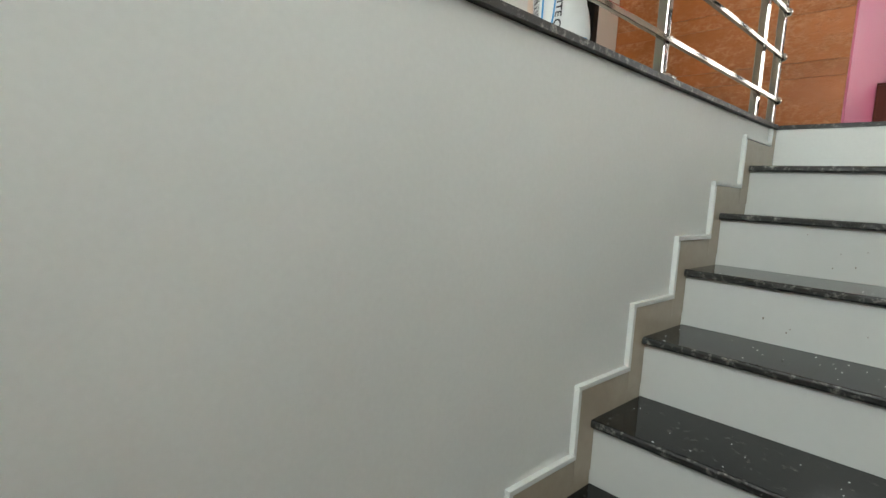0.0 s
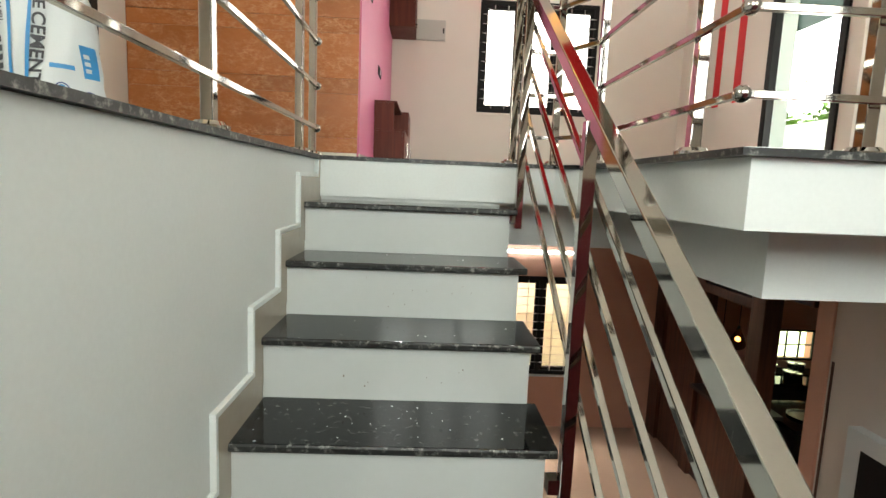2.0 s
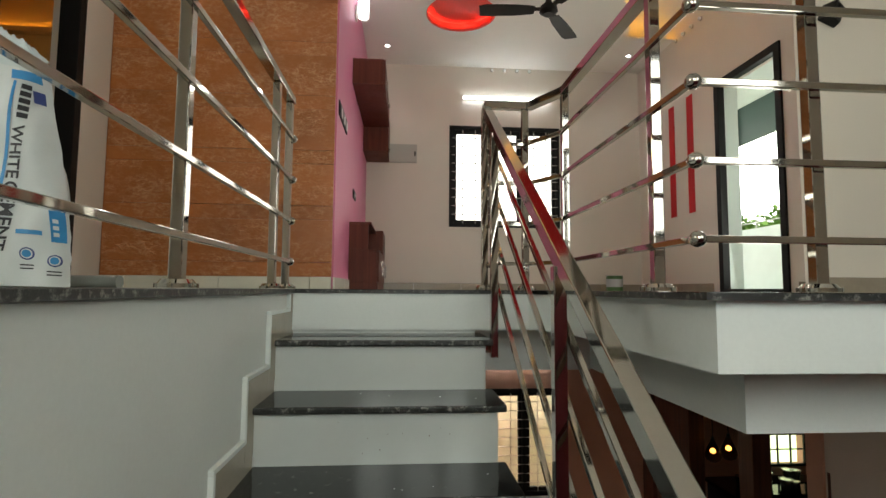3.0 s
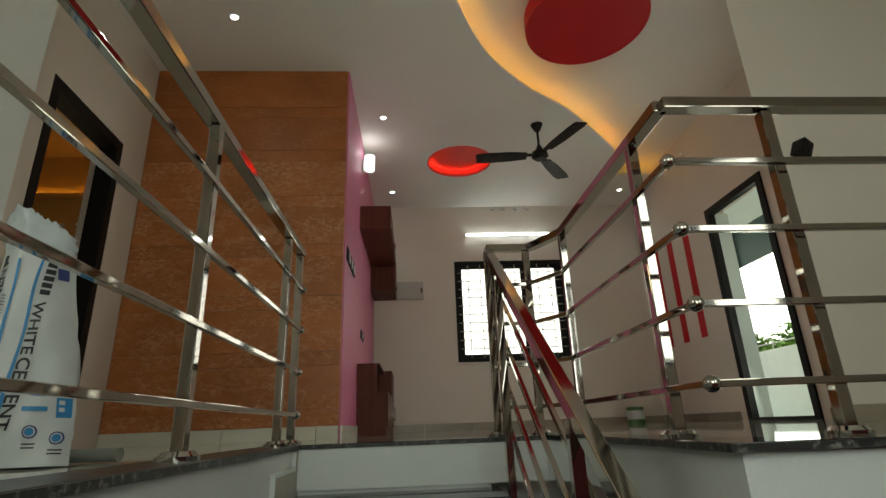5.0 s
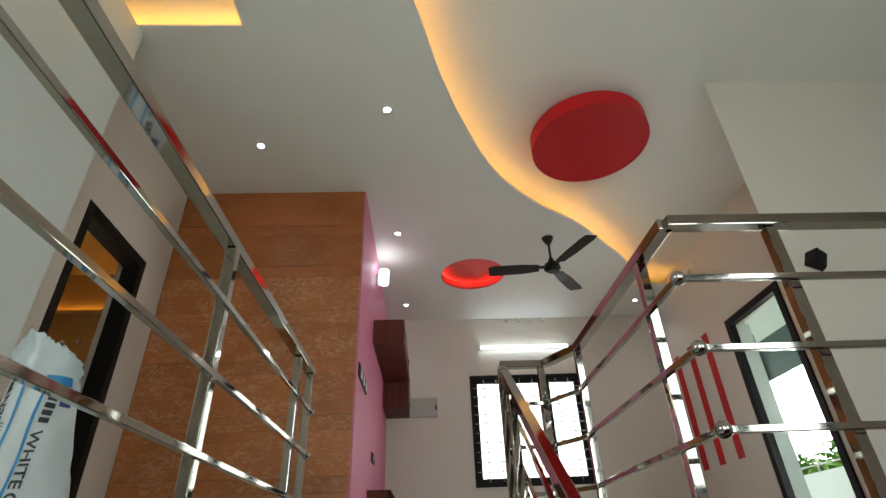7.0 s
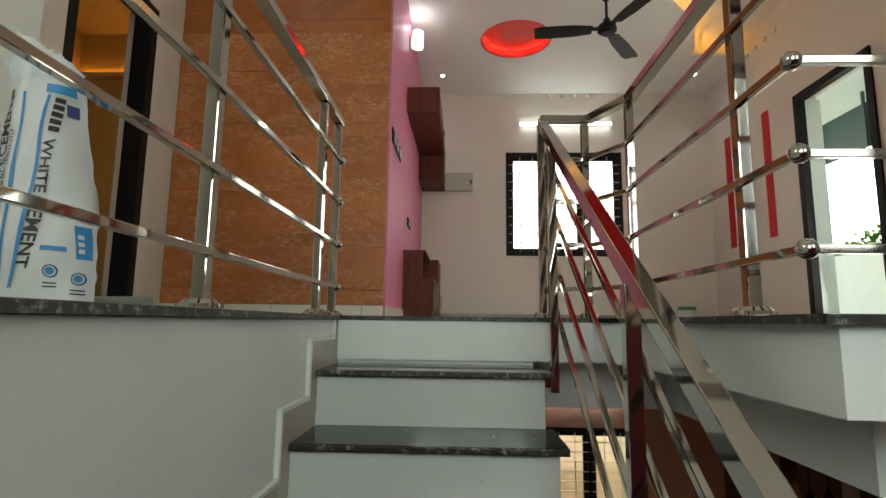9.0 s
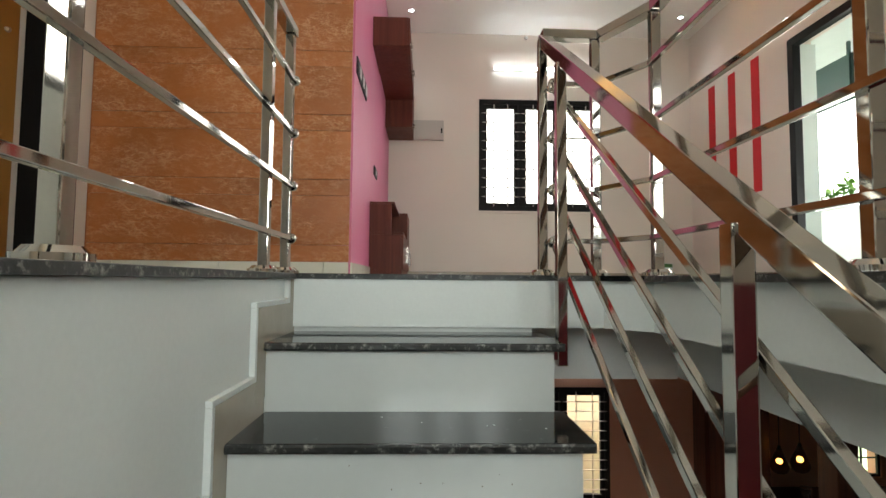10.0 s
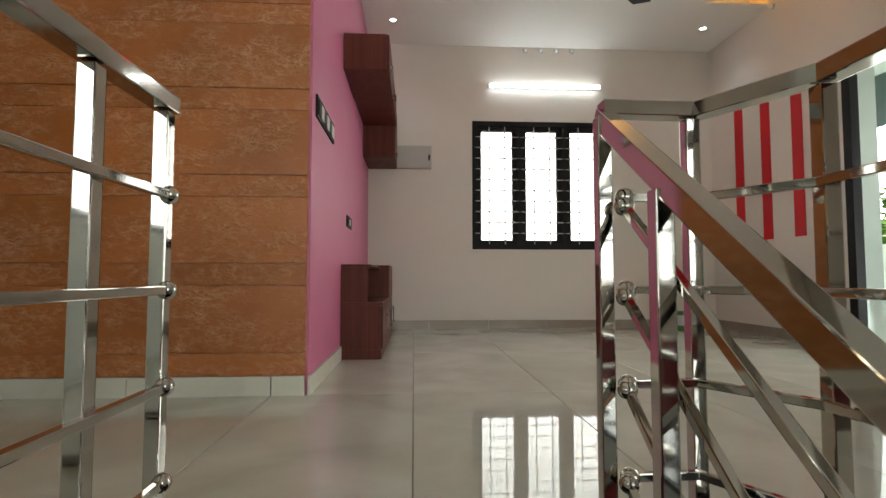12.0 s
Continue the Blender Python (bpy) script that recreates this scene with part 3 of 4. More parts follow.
# along the stair wall
left = thing("floor_railing", "polished steel railing with four bars beside the stairwell", "railing", (-0.616, 2.7, 0.0), "stairwell railings")
left.location = (0, 0, 0)
LEFT_X = -0.578
for y, x in ((2.654, LEFT_X), (2.413, LEFT_X), (1.502, LEFT_X + 0.010), (0.59, LEFT_X), (-0.32, LEFT_X)):
    post(left, x, y, 0.004, RAIL_Z - 0.02)
tube(left, "handrail", [(LEFT_X, -1.15, RAIL_Z), (LEFT_X, 2.680, RAIL_Z)], 0.042, 0.034)
for z in BARS:
    tube(left, "bar", [(LEFT_X + 0.024, -1.15, z), (LEFT_X + 0.024, 2.632, z)], 0.016, 0.017, 0.002)
    made("ball", lambda bm: ball(bm, (LEFT_X + 0.024, 2.635, z), 0.019), M_STEEL, left, smooth=True)

# round the well on the other side
well = thing("well_railing", "polished steel railing with four bars round the open well", "railing", (0, 0, 0), "stairwell railings")
CORNER = [(0.335, 2.645), (0.545, 2.650), (0.660, 2.43), (0.668, 1.43), (2.6, 1.43)]
for x, y in ((0.335, 2.638), (0.530, 2.645), (0.658, 2.434), (0.660, 1.632), (0.965, 1.435), (1.885, 1.435)):
    post(well, x, y, 0.004, RAIL_Z - 0.02)
tube(well, "handrail", [(x, y, RAIL_Z) for x, y in CORNER], 0.042, 0.034)
for z in BARS:
    tube(well, "bar", [(0.372, 2.612, z), (0.517, 2.618, z), (0.634, 2.42, z), (0.638, 1.395, z), (2.6, 1.395, z)], 0.016, 0.017, 0.002)
    for x, y in ((0.370, 2.612), (0.638, 1.395)):
        made("ball", lambda bm: ball(bm, (x, y, z), 0.02), M_STEEL, well, smooth=True)

# down the open side of the stairs
flight_rail = thing("stair_railing", "polished steel stair railing with a sloping handrail and four bars", "railing", (0, 0, 0), "stairwell railings")
SL = 0.70
def rail_z(y):
    return 0.848 + (y - 2.63) * SL
def hand_z(y):
    return 0.852 + (y - 2.63) * 0.672
tube(flight_rail, "handrail", [(0.343, 2.655, hand_z(2.655)), (0.343, 0.10, hand_z(0.10))], 0.038, 0.042)
for y, zb in ((2.385, -0.272), (1.485, -0.90), (0.585, -1.53)):
    post(flight_rail, 0.335, y, zb, hand_z(y) - 0.02, False, 0.032)
    made("bracket", lambda bm: box(bm, 0.288, 0.318, y - 0.02, y + 0.02, zb + 0.02, zb + 0.06), M_STEEL, flight_rail)
for d in (-0.155, -0.337, -0.522, -0.705):
    tube(flight_rail, "bar", [(0.362, 2.59, rail_z(2.59) + d), (0.362, 0.10, rail_z(0.10) + d)], 0.016, 0.017, 0.002)
    made("ball", lambda bm: ball(bm, (0.362, 2.595, rail_z(2.595) + d), 0.02), M_STEEL, flight_rail, smooth=True)

# ---- orange wall: courses of cladding, skirting ----
clad = thing("orange_cladding", "orange textured cladding in wide horizontal courses", "wall cladding", kind="structure")
z, i = 0.088, 0
while z < TOP - 0.005:
    h = (0.10, 0.30)[i % 2]
    top = min(z + h, TOP)
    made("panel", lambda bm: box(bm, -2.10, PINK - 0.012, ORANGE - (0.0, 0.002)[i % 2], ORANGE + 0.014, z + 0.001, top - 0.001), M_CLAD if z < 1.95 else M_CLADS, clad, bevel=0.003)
    z, i = top, i + 1
sk = thing("orange_wall_skirting", "glossy ivory skirting tiles under orange cladding", "skirting", kind="structure")
for a, b in ((-2.10, -1.938), (-1.934, -1.316), (-1.312, -0.697), (-0.693, -0.548)):
    boxes("tile", [(a, b, ORANGE - 0.012, ORANGE + 0.012, 0, 0.086)], M_SKIRTW, sk, bevel=0.0015)
sk2 = thing("wall_skirting", "beige skirting tiles along the walls", "skirting", kind="structure")
for j in range(6):
    a = -0.52 + j * 0.61
    boxes("tile", [(a, min(a + 0.606, EAST - 0.012), NORTH - 0.012, NORTH - 0.0005, 0, 0.085)], M_SKIRTB, sk2, bevel=0.0015)
for a, b in ((5.28, 5.86), (5.864, 6.474), (6.478, 6.85), (3.12, 3.60), (3.604, 4.14)):
    boxes("tile", [(EAST - 0.012, EAST - 0.0005, a, b, 0, 0.085)], M_SKIRTB, sk2, bevel=0.0015)
for a in (2.15, 2.764, 3.378):
    boxes("tile", [(a, a + 0.61, 2.888, 2.8995, 0, 0.085)], M_SKIRTB, sk2, bevel=0.0015)
for a, b in ((3.93, 4.54), (4.544, 4.93), (6.5, 6.85)):
    boxes("tile", [(PINK + 0.0005, PINK + 0.012, a, b, 0, 0.085)], M_SKIRTW, sk2, bevel=0.0015)

# ---- windows ----
def window(name, w, label, cols):
    x0, x1, z0, z1 = w
    ob = thing(name, label, "window", kind="structure")
    y0, y1 = NORTH - 0.008, NORTH + 0.07
    fr = 0.055
    rows = [(x0, x1, y0, y1, z1 - fr, z1), (x0, x1, y0, y1, z0, z0 + fr), (x0, x0 + fr, y0, y1, z0 + fr, z1 - fr), (x1 - fr, x1, y0, y1, z0 + fr, z1 - fr)]
    for r in rows:
        boxes("frame", [r], M_BLACK, ob, bevel=0.003)
    mull = 0.06
    pw = (x1 - x0 - 2 * fr - (cols - 1) * mull) / cols
    for c in range(cols):
        a = x0 + fr + c * (pw + mull)
        b = a + pw
        if c:
            boxes("mullion", [(a - mull, a, y0, y1, z0 + fr, z1 - fr)], M_BLACK, ob, bevel=0.003)
        s = 0.042
        sash = made("sash", lambda bm: [box(bm, *r) for r in ((a, a + s, y0 + 0.03, y1, z0 + fr, z1 - fr), (b - s, b, y0 + 0.03, y1, z0 + fr, z1 - fr),
                                                              (a + s, b - s, y0 + 0.03, y1, z1 - fr - s, z1 - fr), (a + s, b - s, y0 + 0.03, y1, z0 + fr, z0 + fr + s))], M_BLACK, ob)
        g = boxes("pane", [(a + s, b - s, y1 - 0.02, y1 - 0.016, z0 + fr + s, z1 - fr - s)], M_GLASS, sash)
        g.visible_shadow = False
        nb = 10
        for k in range(1, nb + 1):
            zb = z0 + fr + (z1 - z0 - 2 * fr) * k / (nb + 1)
            made("grille_bar", lambda bm: cyl(bm, (a - 0.02, y0 + 0.004, zb), (b + 0.02, y0 + 0.004, zb), 0.006, n=6), M_BOARD, ob)
        for u in (0.3, 0.7):
            made("grille_bar", lambda bm: cyl(bm, (a + pw * u, y0 + 0.012, z0 + 0.03), (a + pw * u, y0 + 0.012, z1 - 0.03), 0.006, n=6), M_BOARD, ob)
    boxes("sill", [(x0 - 0.03, x1 + 0.03, NORTH - 0.02, NORTH - 0.001, z0 - 0.03, z0 - 0.002)], M_CREAM if z0 > 0 else M_WHITE, ob, bevel=0.003)
    return ob


window("window_1", WIN, "black framed three-pane window with thin grille bars", 3)
window("window_2", LWIN, "black framed two-pane ground floor window with grille bars", 2)

hall_win = thing("window_5", "black framed two-pane hall window with grille bars", "window", kind="structure")
y0, y1, z0, z1 = HWIN
for r in ((y0, y1, z0, z0 + 0.06), (y0, y1, z1 - 0.06, z1), (y0, y0 + 0.05, z0 + 0.06, z1 - 0.06), (y1 - 0.05, y1, z0 + 0.06, z1 - 0.06), ((y0 + y1) / 2 - 0.02, (y0 + y1) / 2 + 0.02, z0 + 0.06, z1 - 0.06)):
    boxes("frame", [(-1.80, -1.752, *r)], M_BLACK, hall_win, bevel=0.003)
for k in range(1, 8):
    zb = z0 + 0.06 + (z1 - z0 - 0.12) * k / 8
    made("grille_bar", lambda bm: cyl(bm, (-1.77, y0 + 0.03, zb), (-1.77, y1 - 0.03, zb), 0.004, n=6), M_GREY, hall_win)
boxes("hall_sky", [(-1.815, -1.81, y0 - 0.002, y1 + 0.002, z0 - 0.002, z1 + 0.002)], M_SKYCARD, label="bright overcast sky outside the hall window", category="sky", kind="structure")
# Unseen backing, added so the sky card does not light the bedroom.
fixed("wall_hall_west_outer", [(-2.02, -1.951, -0.65, 0.85, 0.6, 2.0)], M_WHITE, "unseen backing that blocks light from the hall sky card")

stair_win = thing("window_3", "black framed three-pane stair window", "window", kind="structure")
for r in ((1.56, 2.84, 0.45, 0.51), (1.56, 2.84, 1.99, 2.05), (1.56, 1.62, 0.51, 1.99), (2.78, 2.84, 0.51, 1.99), (2.16, 2.24, 0.51, 1.99)):
    boxes("frame", [(r[0], r[1], -1.22, -1.14, r[2], r[3])], M_BLACK, stair_win, bevel=0.003)
for r in ((-0.52, 0.72, 0.25, 0.31), (-0.52, 0.72, 1.69, 1.75), (-0.52, -0.44, 0.31, 1.69), (0.64, 0.72, 0.31, 1.69), (-0.12, 0.0, 0.31, 1.69), (0.25, 0.37, 0.31, 1.69)):
    boxes("frame", [(r[0], r[1], -1.22, -1.14, r[2], r[3])], M_BLACK, stair_win, bevel=0.003)

# ---- balcony door ----
door = thing("door_1", "open balcony doorway with a black painted frame", "door", kind="structure")
for r in ((EAST - 0.02, EAST + 0.05, DOOR[0], DOOR[0] + 0.07, 0, DOOR[3]), (EAST - 0.02, EAST + 0.05, DOOR[1] - 0.07, DOOR[1], 0, DOOR[3]), (EAST - 0.02, EAST + 0.05, DOOR[0] + 0.07, DOOR[1] - 0.07, DOOR[3] - 0.07, DOOR[3]),
          (EAST - 0.02, EAST + 0.05, DOOR[0] + 0.07, DOOR[1] - 0.07, 0.0, 0.03)):
    boxes("frame", [r], M_BLACK, door, bevel=0.004)
for r in ((DOOR[1] - 0.05, DOOR[1] - 0.001, 0.03, DOOR[3] - 0.05), (DOOR[0] + 0.001, DOOR[0] + 0.05, 0.03, DOOR[3] - 0.05)):
    boxes("reveal", [(EAST + 0.0505, EAST + 0.2, *r)], M_PARAPET, door, label="pale green plastered reveal")
fixed("balcony_floor", [(EAST + 0.2, 5.2, 3.3, 8.5, -0.25, -0.03)], M_PARAPET, "pale balcony floor", "floor")
fixed("balcony_parapet", [(4.7, 4.85, 3.3, 8.5, -0.03, 0.86)], M_PARAPET, "pale green plastered balcony parapet", "wall")
fixed("balcony_canopy", [(EAST + 0.2, 5.2, 3.3, 8.5, 2.75, 2.85)], M_PARAPET, "pale soffit over the balcony", "ceiling")
sheet = thing("shade_sheet", "dark green shade sheet hung under the balcony soffit", "shade")
boxes("sheet", [(4.74, 4.76, 3.3, 8.5, 2.08, 2.62)], M_TEAL, sheet)
for y in (4.1, 5.3, 6.4, 7.2):
    boxes("post", [(4.70, 4.73, y, y + 0.03, 2.08, 2.75)], M_TEAL, sheet)
grille = thing("balcony_grille", "thin grey balcony guard bars on the parapet", "railing")
for z in (0.95, 1.40):
    made("bar", lambda bm: cyl(bm, (4.77, 3.3, z), (4.77, 8.5, z), 0.008, n=8), M_GREY, grille)
for y in (4.7, 5.8, 6.95, 8.0):
    made("bar", lambda bm: cyl(bm, (4.77, y, 0.86), (4.77, y, 2.08), 0.008, n=8), M_GREY, grille)


def tree(x, y, h, seed):
    rnd = random.Random(seed)
    ob = thing("tree", "bright green leafy tree beyond the balcony", "tree", (x, y, LOW), "garden trees")
    def trunk(bm):
        cyl(bm, (0, 0, 0), (0.1, 0.05, h * 0.6), 0.14, 0.07, 10)
        for k in range(6):
            a = k * 1.05
            cyl(bm, (0.08, 0.04, h * (0.45 + 0.03 * k)), (1.0 * math.cos(a), 1.0 * math.sin(a), h * (0.7 + 0.04 * k)), 0.05, 0.015, 8)
    made("trunk", trunk, M_WOODD, ob)
    vs, fs = [], []
    for c in range(60):
        a, r, zc = rnd.uniform(0, 6.28), rnd.uniform(0.2, 1.3), h * rnd.uniform(0.6, 1.0)
        for l in range(60):
            p = Vector((r * math.cos(a), r * math.sin(a), zc)) + Vector((rnd.gauss(0, 0.16), rnd.gauss(0, 0.16), rnd.gauss(0, 0.12)))
            u = Vector((rnd.uniform(-1, 1), rnd.uniform(-1, 1), rnd.uniform(-0.6, 0.6))).normalized() * 0.11
            w = u.cross(Vector((rnd.uniform(-1, 1), rnd.uniform(-1, 1), 1))).normalized() * 0.05
            n = len(vs)
            vs += [p - u, p + w, p + u, p - w]
            fs.append((n, n + 1, n + 2, n + 3))
    me = bpy.data.meshes.new("crown")
    me.from_pydata(vs, [], fs)
    me.materials.append(M_LEAF)
    cr = new("crown", me)
    cr.parent = ob
    return ob


for x, y, h, s in ((8.0, 8.2, 4.5, 1), (8.2, 10.0, 4.6, 2), (8.4, 11.6, 4.8, 3), (9.4, 13.6, 5.1, 4), (8.6, 6.3, 4.4, 5), (10.5, 12.0, 5.5, 6)):
    tree(x, y, h, s)
fixed("ground", [(-150, 150, -150, 150, LOW - 0.3, LOW - 0.12)], M_OUTDOOR, "bare earth around the house", "ground")

# plain bright distance outside the windows
fixed("backdrop", [(-3, 6, 10.5, 10.55, 0.2, 6.0)], M_SKYCARD, "bright hazy sky outside the window", "sky")
fixed("backdrop_east", [(25, 25.1, -5, 40, LOW, 16)], M_SKYEAST, "bright hazy sky beyond the balcony", "sky")
fixed("garden_wall", [(-3, 6, 9.0, 9.1, LOW - 0.1, -0.5)], mat("yellow_lime_wash", (0.84, 0.84, 0.66), 0.8, vary=0.15, scale=3), "yellow lime-washed garden wall", "wall")

# ---- west doorway ----
PHI = 2.2
west = Matrix.Translation((-2.105, ORANGE - 0.002, 0)) @ Matrix.Rotation(radians(PHI), 4, "Z")


def westward(name, rows, material, parent=None, bevel=0.0, **kw):
    def fn(bm):
        for r in rows:
            box(bm, *r, west)
    return made(name, fn, material, parent, bevel=bevel, **kw)


# local y runs back along the wall from the orange corner, x into the hall
WD = (-1.12, -0.322, 0.0, 2.06)
westward("wall_west_hall", [(-0.2, 0.0, r[0], r[1], r[2], r[3]) for r in wall_with_hole(-2.2, 0.0, 0, TOP, [WD])], M_CREAM, label="cream painted wall with a doorway", category="wall", kind="structure")
door2 = thing("door_2", "open doorway with a black painted wooden frame", "door", kind="structure")
for r in ((-0.12, 0.003, WD[1] - 0.07, WD[1] - 0.001, 0, 2.059), (-0.12, 0.003, WD[0] + 0.001, WD[0] + 0.07, 0, 2.059), (-0.12, 0.003, WD[0] + 0.07, WD[1] - 0.07, 1.985, 2.059)):
    westward("frame", [r], M_BLACK, door2, bevel=0.004)
M_AMBER = mat("ochre_room_paint", (0.50, 0.33, 0.13), 0.5, vary=0.03)
fixed("wall_bedroom", [(-4.0, -2.3, 5.3, 5.4, 0, TOP)], M_AMBER, "ochre painted bedroom wall")
fixed("wall_bedroom_side", [(-4.0, -3.98, 0.6, 5.3, 0, TOP)], M_AMBER, "ochre painted bedroom wall")
fixed("ceiling_bedroom", [(-3.98, -2.31, 2.4, 5.3, 2.90, 2.945)], M_AMBER, "ochre painted bedroom ceiling", "ceiling")
fixed("bedroom_cornice", [(-3.98, -2.31, 5.225, 5.299, 2.40, 2.448)], M_AMBER, "ochre painted cornice along the bedroom wall", "cornice")
# Added fill lamp in mid-room for the ochre walls; it has no fixture.
lamp("bedroom_fill", "POINT", pose(-3.1, 3.9, 1.5), 7, (1, 0.80, 0.5), 0.15)
cv = thing("bedroom_cove", "warm light strip lying on the bedroom cornice", "light strip")
boxes("strip", [(-3.95, -2.35, 5.262, 5.28, 2.449, 2.459)], M_WARM, cv)
sw = thing("bedroom_switch", "small black switch plate on an ochre wall", "switch")
boxes("plate", [(-3.90, -3.80, 5.285, 5.299, 1.85, 1.93)], M_BLACK, sw, bevel=0.003)

# ---- upper hall things ----
# tall hung cupboard on the pink wall, in three boxes of differing height
uc = thing("wall_cupboard", "dark red-brown laminate wall cupboard in stepped units", "cupboard", (0, 0, 0))
for a, b, c, d, dep in ((4.95, 5.55, 1.90, 2.14, 0.285), (5.552, 6.30, 1.92, 2.14, 0.285), (6.302, 6.85, 1.63, 2.14, 0.275)):
    boxes("body", [(PINK + 0.002, PINK + dep, a, b, c, d)], M_WOOD, uc, bevel=0.002)
    f = boxes("door", [(PINK + dep, PINK + dep + 0.018, a + 0.003, b - 0.003, c + 0.003, d - 0.003)], M_WOOD, uc, bevel=0.002)
    made("handle", lambda bm: [box(bm, PINK + dep + 0.018, PINK + dep + 0.038, u, u + 0.012, c + 0.03, c + 0.045) for u in (a + 0.05, a + 0.15)] + [box(bm, PINK + dep + 0.034, PINK + dep + 0.042, a + 0.05, a + 0.162, c + 0.03, c + 0.045)], M_STEEL, f, label="brushed steel handle")

lc = thing("side_cabinet", "dark red-brown laminate low cabinet with an open corner", "cabinet", (0, 0, 0))
x0, x1, y0, y1 = PINK + 0.002, -0.262, 4.93, 6.3
boxes("body", [(x0, x1 - 0.018, y0, y1, 0.06, 0.345)], M_WOOD, lc, bevel=0.002)
boxes("plinth", [(x0, x1 - 0.01, y0, y1, 0.0, 0.06)], M_WOOD, lc)
boxes("top", [(x0, x1, y0 - 0.002, y1, 0.345, 0.363)], M_WOOD, lc, bevel=0.002)
boxes("side_panel", [(x0, -0.36, y0, 4.955, 0.363, 0.59)], M_WOOD, lc, bevel=0.002)
boxes("back_panel", [(x0, x0 + 0.014, 4.956, 5.749, 0.363, 0.59)], M_WOOD, lc)
boxes("upper_top", [(x0, -0.335, y0 - 0.004, 5.749, 0.59, 0.607)], M_WOOD, lc, bevel=0.002)
boxes("back_unit", [(x0, -0.262, 5.75, y1, 0.363, 0.62)], M_WOOD, lc, bevel=0.002)
for a, b in ((4.935, 5.38), (5.385, 5.84), (5.845, 6.295)):
    d = boxes("door", [(x1 - 0.018, x1, a, b, 0.065, 0.340)], M_WOOD, lc, bevel=0.002)
    boxes("handle", [(x1 + 0.012, x1 + 0.020, b - 0.06, b - 0.048, 0.13, 0.27), (x1, x1 + 0.012, b - 0.06, b - 0.048, 0.14, 0.15), (x1, x1 + 0.012, b - 0.06, b - 0.048, 0.25, 0.26)], M_STEEL, d, label="brushed steel handle")

db = thing("distribution_board", "pale grey electrical distribution board on cream wall", "fuse box", (0, 0, 0))
boxes("case", [(-0.27, 0.112, NORTH - 0.03, NORTH - 0.001, 1.635, 1.875)], M_BOARD, db, bevel=0.004)
boxes("lid", [(-0.255, 0.10, NORTH - 0.036, NORTH - 0.03, 1.65, 1.86)], M_BOARD, db, bevel=0.002)
boxes("catch", [(0.078, 0.096, NORTH - 0.042, NORTH - 0.036, 1.72, 1.78)], M_BLACK, db, bevel=0.002)

tl = thing("tube_light", "lit fluorescent tube light in a slim white batten", "tube light", (0, 0, 0))
boxes("batten", [(0.70, 1.89, NORTH - 0.030, NORTH - 0.001, 2.502, 2.532)], M_GREY, tl, bevel=0.004)
made("tube", lambda bm: cyl(bm, (0.71, NORTH - 0.042, 2.517), (1.88, NORTH - 0.042, 2.517), 0.018, n=14), M_TUBE, tl, smooth=True)
for x in (0.70, 1.878):
    boxes("end_cap", [(x, x + 0.012, NORTH - 0.062, NORTH - 0.001, 2.498, 2.536)], M_GREY, tl, bevel=0.002)
tl2 = thing("tube_light", "lit fluorescent tube light above the ground floor window", "tube light", (0, 0, 0))
boxes("batten", [(0.96, 1.93, NORTH - 0.030, NORTH - 0.001, -0.935, -0.905)], M_GREY, tl2, bevel=0.004)
made("tube", lambda bm: cyl(bm, (0.97, NORTH - 0.042, -0.92), (1.92, NORTH - 0.042, -0.92), 0.018, n=14), M_TUBE, tl2, smooth=True)

M_VENT = mat("white_cap_plastic", (0.86, 0.87, 0.87), 0.25, vary=0.02)
# round vent caps high on the walls
def vent_hole(x, y, z, nx, ny):
    ob = thing("vent_cap", "small round white vent cap high on the wall", "vent", (0, 0, 0), "vent caps")
    # Rim coloured darker than the cap, for the shadow beside it.
    made("rim", lambda bm: cyl(bm, (x, y, z), (x + nx * 0.012, y + ny * 0.012, z), 0.026, 0.022, 20), M_BOARD, ob, smooth=True)
    made("cap", lambda bm: (ball(bm, (x + nx * 0.022, y + ny * 0.022, z), 0.019), cyl(bm, (x + nx * 0.010, y + ny * 0.010, z), (x + nx * 0.022, y + ny * 0.022, z), 0.010, n=12)), M_VENT, ob, smooth=True)


for i in range(4):
    vent_hole(1.10 + 0.167 * i, NORTH - 0.0005, 2.915, 0, -1)
    vent_hole(EAST - 0.0005, 5.86 - 0.168 * i, 2.915, -1, 0)
    vent_hole(-3.72 + 0.16 * i, 5.2995, 2.12, 0, -1)

for a, b in ((6.33, 6.455), (5.955, 6.075), (5.57, 5.69)):
    boxes("wall_stripe", [(EAST - 0.006, EAST - 0.0005, a, b, 0.86, 2.17)], M_RED, label="upright red painted stripe on the cream wall", category="wall stripe", group="red wall stripes")

sc = thing("wall_lamp", "lit frosted glass wall lamp on pink wall", "wall lamp", (0, 0, 0))
boxes("back_plate", [(PINK + 0.0005, PINK + 0.02, 5.03, 5.13, 2.58, 2.70)], M_GREY, sc, bevel=0.003)
made("arm", lambda bm: cyl(bm, (PINK + 0.02, 5.08, 2.62), (PINK + 0.08, 5.08, 2.62), 0.01, n=10), M_STEEL, sc)
made("shade", lambda bm: cyl(bm, (PINK + 0.08, 5.08, 2.60), (PINK + 0.08, 5.08, 2.76), 0.05, 0.055, 24), M_SCONCE, sc, smooth=True)
lamp("wall_lamp_light", "POINT", pose(PINK + 0.08, 5.08, 2.80), 1.2, (0.92, 0.97, 1), 0.04)

